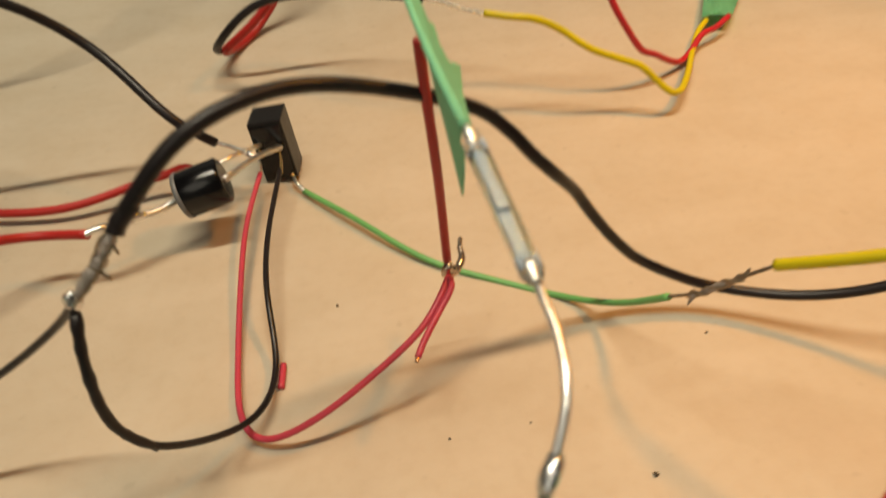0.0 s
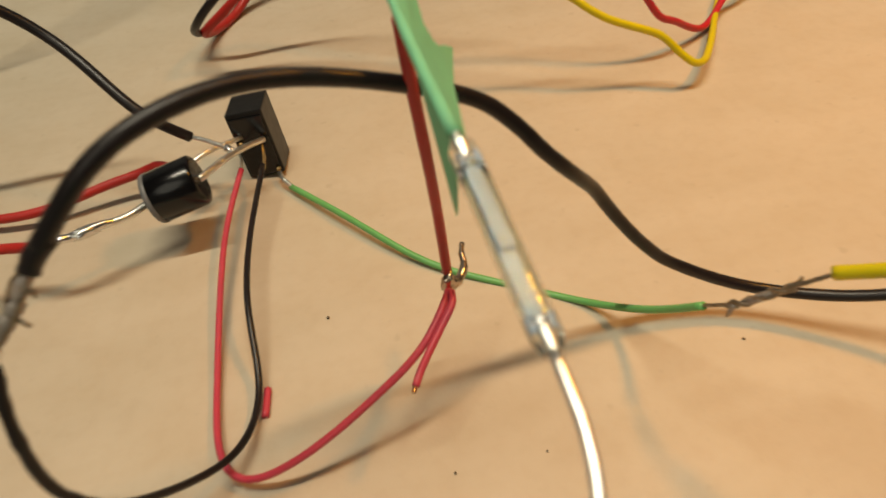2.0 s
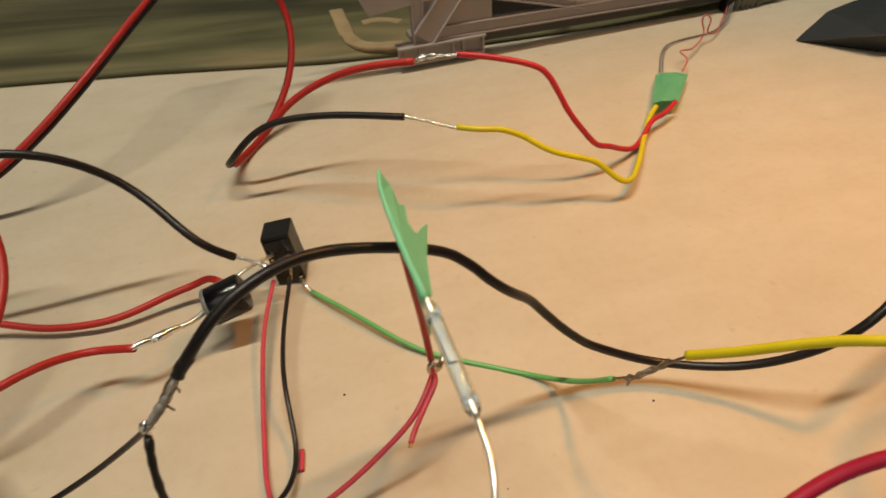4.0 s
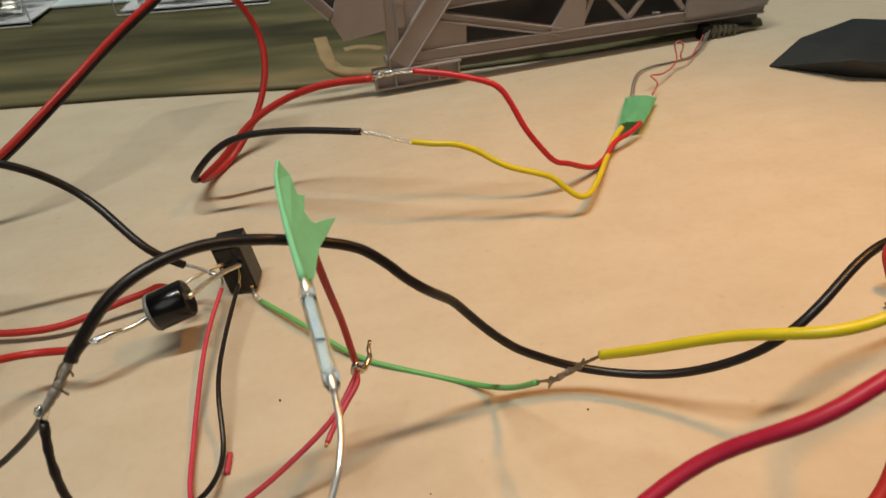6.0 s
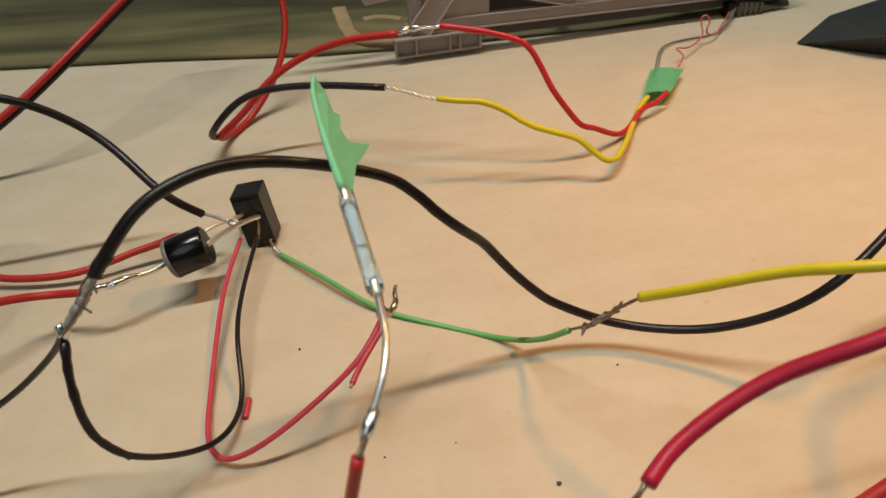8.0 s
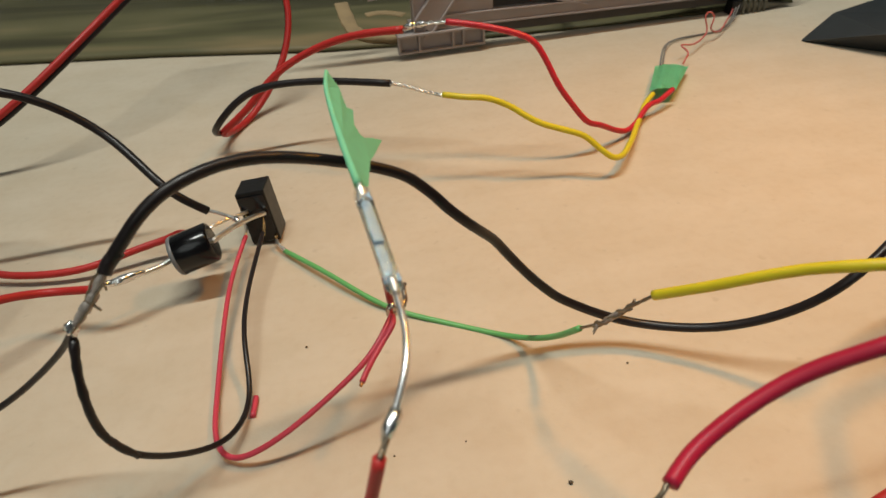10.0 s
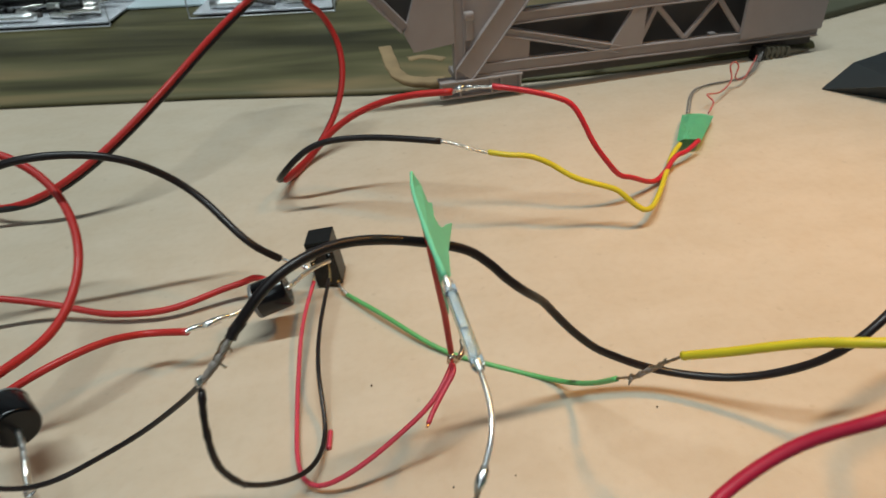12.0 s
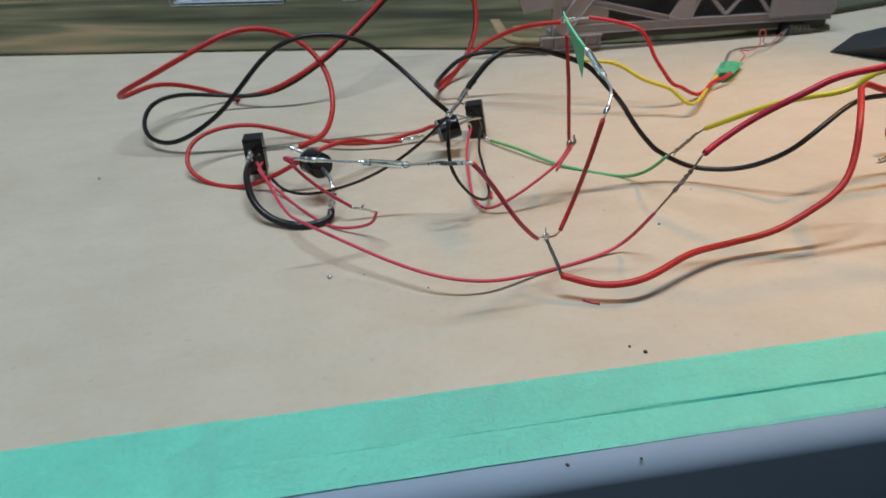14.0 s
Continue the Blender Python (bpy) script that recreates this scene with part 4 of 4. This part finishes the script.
def beam(name, u0, h0, u1, h1, wide, d0=0.0, deep=3.0, lip=True):
    a, b = tp(u0, h0, d0 + deep / 2), tp(u1, h1, d0 + deep / 2)
    m = axes(b - a, TB, a.lerp(b, 0.5))
    ob = part(name, box(((b - a).length, wide * MM, deep * MM), m, 0.25 * MM, 1), TOWER, tower, smooth=False)
    if lip:
        for s in (-1, 1):
            k = m @ Matrix.Translation((0, s * (wide / 2 - 0.35) * MM, -(deep / 2 + 0.35) * MM))
            part("flange", box(((b - a).length, 0.7 * MM, 0.9 * MM), k, 0.1 * MM, 1), TOWER, ob, smooth=False)
    return ob


beam("bottom_chord", 12, 12.7, 168, 10.0, 5.0)
# rail in the dark tone, painting the shade under the chord
part("chord_web", box((150 * MM, 1.2 * MM, 3.0 * MM), axes(TU * 150 + Vector((0, 0, -2.4)), (0, 0, 1), tp(92, 6.4, 2.4)), 0.1 * MM, 1), SHADE_DARK, tower, "rail coloured dark for the shade under the chord", smooth=False)
beam("top_chord", 30, 31.2, 168, 31.4, 4.6)
beam("post", 8.4, 7.5, 8.4, 56, 4.6, 0.4)
beam("strut", 13.4, 48, 16.6, 26, 1.7, 0.8, 1.6, False)
beam("diagonal", 9.6, 11.6, 44, 54.5, 8.6, -0.8)
beam("diagonal", 27, 26.2, 75, 13.4, 3.4)
part("gusset", slab([tp(69.6, 13, 1), tp(85, 13, 1), tp(85.4, 30, 1), tp(80, 30, 1)][::-1], 0.0016), TOWER, tower, smooth=False)
for u0, h0, u1, h1 in ((84, 14.5, 90, 29), (90, 29, 104.3, 14), (104.3, 14, 117.2, 29), (117.2, 29, 129.6, 14)):
    beam("lattice_bar", u0, h0, u1, h1, 2.0, 0, 1.6, False)
part("end_panel", slab([tp(129.8, 11, 0), tp(168, 11, 0), tp(168, 32, 0), tp(129.8, 32, 0)][::-1], 0.0018), TOWER, tower, smooth=False)
part("end_cap", slab([tp(168, 7, 0), tp(168, 7, 20), tp(168, 33, 20), tp(168, 33, 0)], 0.0018), TOWER, tower, smooth=False)
part("side_plate", slab([tp(-9.6, 23.2, 1), tp(6.2, 24.8, 1), tp(6.2, 57, 1), tp(-7, 57, 1), tp(-8.4, 43, 1), tp(-11.4, 34.5, 1), tp(-13, 30.8, 1)][::-1], 0.0020), TOWER, tower, smooth=False)
# dark plate put behind the gap so the opening reads as shade
part("side_plate", slab([tp(-21, 44, 9), tp(-11, 30, 9), tp(-5, 38, 9), tp(-6, 57, 9), tp(-22, 57, 9)][::-1], 0.0016), SHADE_DARK, tower, "dark plate giving the opening its shade", smooth=False)
part("side_plate", slab([tp(10.4, 12, 2.4), tp(24, 24, 2.4), tp(40, 46, 2.4), tp(40, 57, 2.4), tp(10.4, 57, 2.4)][::-1], 0.0016), TOWER, tower, smooth=False)
part("side_plate", slab([tp(16, 13, 1.6), tp(36.6, 13, 1.6), tp(36.9, 24.2, 1.6), tp(26, 27, 1.6)][::-1], 0.0014), TOWER, tower, smooth=False)
# dark sheet added behind the lattice in place of interior shade
part("interior_shade", slab([tp(13, 7.5, 14), tp(168, 7.5, 14), tp(168, 31, 14), tp(13, 31, 14)][::-1], 0.0018), SHADE_DARK, tower, "dark sheet giving the interior its shade", smooth=False)
beam("brace", -34, 57.5, -12.4, 32.4, 4.0, -0.6)
lever = part("lever", box((3.0 * MM, 1.8 * MM, 9.5 * MM), axes(TU, (0, 0, 1), tp(12.0, 29.8, -0.4)), 0.7 * MM), TOWER, tower, smooth=False)
part("lever_knob", box((3.9 * MM, 2.6 * MM, 3.4 * MM), axes(TU, (0.1, 0, 1), tp(12.0, 34.4, -0.8)), 1.1 * MM, 3), TOWER, lever)
for u in (8, 70, 124):
    part("cross_tie", box((3 * MM, 11 * MM, 2.4 * MM), axes(TU, (0, 0, 1), tp(u, 30.6, 8)), 0.2 * MM, 1), TOWER, tower, smooth=False)
    part("cross_tie", box((3 * MM, 11 * MM, 2.4 * MM), axes(TU, (0, 0, 1), tp(u, 9.6, 8)), 0.2 * MM, 1), TOWER, tower, smooth=False)
foot = part("foot", box((34 * MM, 6 * MM, 0.9 * MM), axes(TU, (0, 0, 1), tp(16.6, 9.4, 1.0)), 0.15 * MM, 1), TOWER, tower, smooth=False)
part("foot_wall", box((33 * MM, 0.8 * MM, 6.6 * MM), axes(TU, (0, 0, 1), tp(16.6, 6.1, 1.2)), 0.12 * MM, 1), TOWER, foot, smooth=False)
for u in (0.3, 7.9, 20.9, 24.9, 32.8):
    part("foot_rib", box((0.9 * MM, 2.4 * MM, 6.4 * MM), axes(TU, (0, 0, 1), tp(u, 6.0, 0.2)), 0.1 * MM, 1), TOWER, foot, smooth=False)
part("foot_wall", box((33.4 * MM, 2.6 * MM, 0.8 * MM), axes(TU, (0, 0, 1), tp(16.6, 2.8, 0.2)), 0.1 * MM, 1), TOWER, foot, smooth=False)
part("terminal_block", box((4.2 * MM, 5 * MM, 5.6 * MM), axes(TU, (0, 0, 1), tp(140.4, 3.2, 0)), 0.4 * MM), CASE, tower, "black terminal block", smooth=False)
for k in range(5):
    part("terminal_rib", box((1.1 * MM, 4.6 * MM, (5.2 - 0.25 * k) * MM), axes(TU, (0, 0, 1), tp(144.2 + 2.5 * k, 3.2 - 0.12 * k, 0)), 0.2 * MM, 1), SMOKED, tower, smooth=False)
part("terminal_tip", tube(straight(tp(143, 2.9), tp(167, 1.6), 12), 1.7 * MM, 10, 0.05, 3, lambda q: 1.0 if q < 0.5 else 1.0 - 1.7 * (q - 0.5)), SMOKED, tower, "smoky olive tapering tip")

# ---- charcoal roof piece ----
roof = thing("model_roof", V(140, 275, 0), "charcoal plastic roof piece lying on the board", "model")
bm = bmesh.new()
for p in ((119.2, 267.9, 0.2), (145.5, 256.2, 0.2), (131, 283, 0.2), (178, 292, 0.2), (180, 250, 0.2), (141.7, 251.6, 8.4), (131.9, 277.2, 7.8), (156.0, 293.4, 9.4), (154.1, 269.9, 10.4), (182, 286, 10), (184, 254, 6)):
    bm.verts.new(V(*p))
bmesh.ops.convex_hull(bm, input=bm.verts[:])
bmesh.ops.recalc_face_normals(bm, faces=bm.faces)
bmesh.ops.bevel(bm, geom=list(bm.edges), offset=0.0004, segments=2, profile=0.6, affect="EDGES")
part("roof_shell", bm, ROOF, roof, smooth=False)

# ---- clear parts boxes on the plank ----


def parts_box(u, w, back=0.0):
    t = thing("parts_box", V(u, 320 + (u + 280) * 0.17 + back, 10), "clear plastic box of small metal parts on the plank", "box", "parts boxes")
    base = V(u, 220 + (u + 280) * 0.17, 10.4) + PB * (0.098 + back * MM)
    m = axes(PX, (0, 0, 1), base + Vector((0, 0, 0.0125)))
    shell = box((w * MM, 40 * MM, 24 * MM), m, 1.5 * MM)
    inner = box(((w - 2.4) * MM, 37.6 * MM, 21.6 * MM), m, 0.8 * MM)
    bmesh.ops.reverse_faces(inner, faces=inner.faces[:])
    me = bpy.data.meshes.new("inner")
    inner.to_mesh(me)
    inner.free()
    shell.from_mesh(me)
    bpy.data.meshes.remove(me)
    s = part("shell", shell, CLEAR, t, smooth=False)
    s.visible_shadow = False
    for dx, dy, dz, size in ((0, -20, -12, (w, 0.6, 0.6)), (-w / 2, -20, 0, (0.6, 0.6, 24)), (w / 2, -20, 0, (0.6, 0.6, 24)), (0, -20, 11.6, (w, 0.6, 0.6)), (0, 20, -12, (w, 0.6, 0.6))):
        part("moulded_edge", box([q * MM for q in size], m @ Matrix.Translation((dx * MM, dy * MM, dz * MM)), 0.2 * MM, 1), MILKY, t, smooth=False)
    part("tray_floor", box(((w - 3) * MM, 36 * MM, 0.8 * MM), m @ Matrix.Translation((0, 0, -10.6 * MM)), 0.1 * MM, 1), MILKY, t, "pale milky plastic floor", smooth=False)
    part("tray_back", box(((w - 3) * MM, 0.8 * MM, 20 * MM), m @ Matrix.Translation((0, 17.6 * MM, 0)), 0.1 * MM, 1), MILKY, t, "pale milky plastic back", smooth=False)
    rng = random.Random(int(u) + 999)
    for i in range(4):
        p = base + PX * ((-w / 4 + w / 2 * (i % 2)) * 0.8 * MM) + PB * ((-12 + 7 * i) * MM) + Vector((0, 0, (5 + 2.5 * i) * MM))
        part("metal_rod", tube(straight(p - PX * 0.013, p + PX * 0.014, 5), 2.2 * MM, 12, 0.02, i), (BRIGHT, TIN, CASE, TIN)[i], t, "bright steel rod" if i != 2 else "black rod")
    for i in range(30):
        p = base + PX * (rng.uniform(-w / 2 + 14, w / 2 - 14) * MM) + PB * (rng.uniform(-15, 13) * MM) + Vector((0, 0, rng.uniform(3.2, 12) * MM))
        d = (PX + Vector((rng.uniform(-0.3, 0.3), rng.uniform(-0.5, 0.5), rng.uniform(-0.12, 0.12)))).normalized()
        half = rng.uniform(0.004, 0.012)
        part("metal_part", tube(straight(p - d * half, p + d * half, 4), rng.uniform(0.8, 2.0) * MM, 10, 0.1, i), rng.choice((TIN, BRIGHT, CASE, CASE, SHADE_DARK)), t)
    return t


parts_box(-238, 80)
parts_box(-122, 76, 6)

bm = slab([V(-520, 292, 12.6), V(-420, 306, 12.6), V(-314, 322, 12.6), V(-188, 342, 12.6), V(-96, 357, 12.6), V(-104, 386, 12.6), V(-530, 340, 12.6)], 0.0012, 0.0003)
tagged(part("plastic_lid", bm, ICE, smooth=False), "pale blue plastic lid lying behind the parts boxes", "lid")

# ---- curled wire end at the side ----
wire("yellow_wire", "curled yellow wire end near the board", [(130.7, 144.6, 18.0), (124.2, 143.4, 16.0), (118.8, 140.0, 13.0), (115.2, 136.8, 9.0), (114.2, 134.5, 4.0), (116.3, 134.1, 2.0), (120.2, 139.3, 3.5), (126.8, 142.3, 6.0), (133.1, 142.4, 8.0)], 0.8 * MM, YELLOW_PVC)
t = wire("red_wire", "curled red wire end near the board", [(128.4, 140.9, 22.0), (121.9, 139.0, 20.0), (116.9, 136.7, 17.0), (112.1, 137.7, 13.0), (109.9, 135.5, 9.0), (112.4, 133.3, 4.5)], 0.8 * MM, RED_PVC)
bare(t, [(112.4, 133.3, 4.5), (110.4, 130.6, 2.5), (107.8, 128.6, 1.2)], 0.5 * MM, DULL)

# ---- scraps and crumbs on the board ----
for x, y, r, nm, lab, mt in ((-18, 95, 0.22, "crumb", "tiny brown crumb on the board", DEBRIS), (32.3, 70, 0.34, "crumb", "tiny dark crumb on the board", DEBRIS),
                             (28.6, 7.8, 0.42, "crumb", "tiny dark crumb on the board", DEBRIS), (24.9, 9.0, 0.30, "crumb", "tiny dark crumb on the board", DEBRIS),
                             (-58.4, 22.2, 0.68, "solder_drop", "tiny bright drop of solder on the board", SOLDER), (-171.3, 66.7, 0.5, "solder_drop", "tiny bright drop of solder on the board", SOLDER),
                             (43, 96.5, 0.2, "crumb", "tiny dark crumb on the board", DEBRIS), (4, 72, 0.17, "crumb", "tiny dark crumb on the board", DEBRIS),
                             (15.3, 76.1, 0.14, "crumb", "tiny brown crumb on the board", DEBRIS), (-49.1, 25.6, 0.2, "crumb", "tiny brown crumb on the board", DEBRIS), (-29.3, 23.0, 0.22, "crumb", "tiny brown crumb on the board", DEBRIS),
                             (28.1, -24.3, 0.26, "crumb", "tiny dark crumb on the metal edge", DEBRIS), (14.0, -29.0, 0.34, "crumb", "tiny dark crumb on the metal edge", DEBRIS)):
    tagged(part(nm, blob(V(x, y, r * 0.7 if y > -20 else -0.55), (r * MM, r * MM, r * 0.8 * MM), int(x) + 50, 0.3), mt), lab, "crumb", "crumbs on the board")
tagged(part("wire_scrap", tube(spline([(-23.2, 81.5, 0.5), (-22.7, 79.4, 0.5), (-22.2, 77.2, 0.5)], 4), 0.55 * MM, 10, 0.02, 3), PINK_PVC), "short offcut of pinkish red insulation on the board", "scrap", "wire scraps")
tagged(part("wire_scrap", tube(spline([(12.4, 25.6, 0.35), (14.7, 24.9, 0.35), (17.0, 24.6, 0.35)], 4), 0.32 * MM, 8, 0.1, 3), PINK_PVC), "thin sliver of pinkish red insulation on the board", "scrap", "wire scraps")
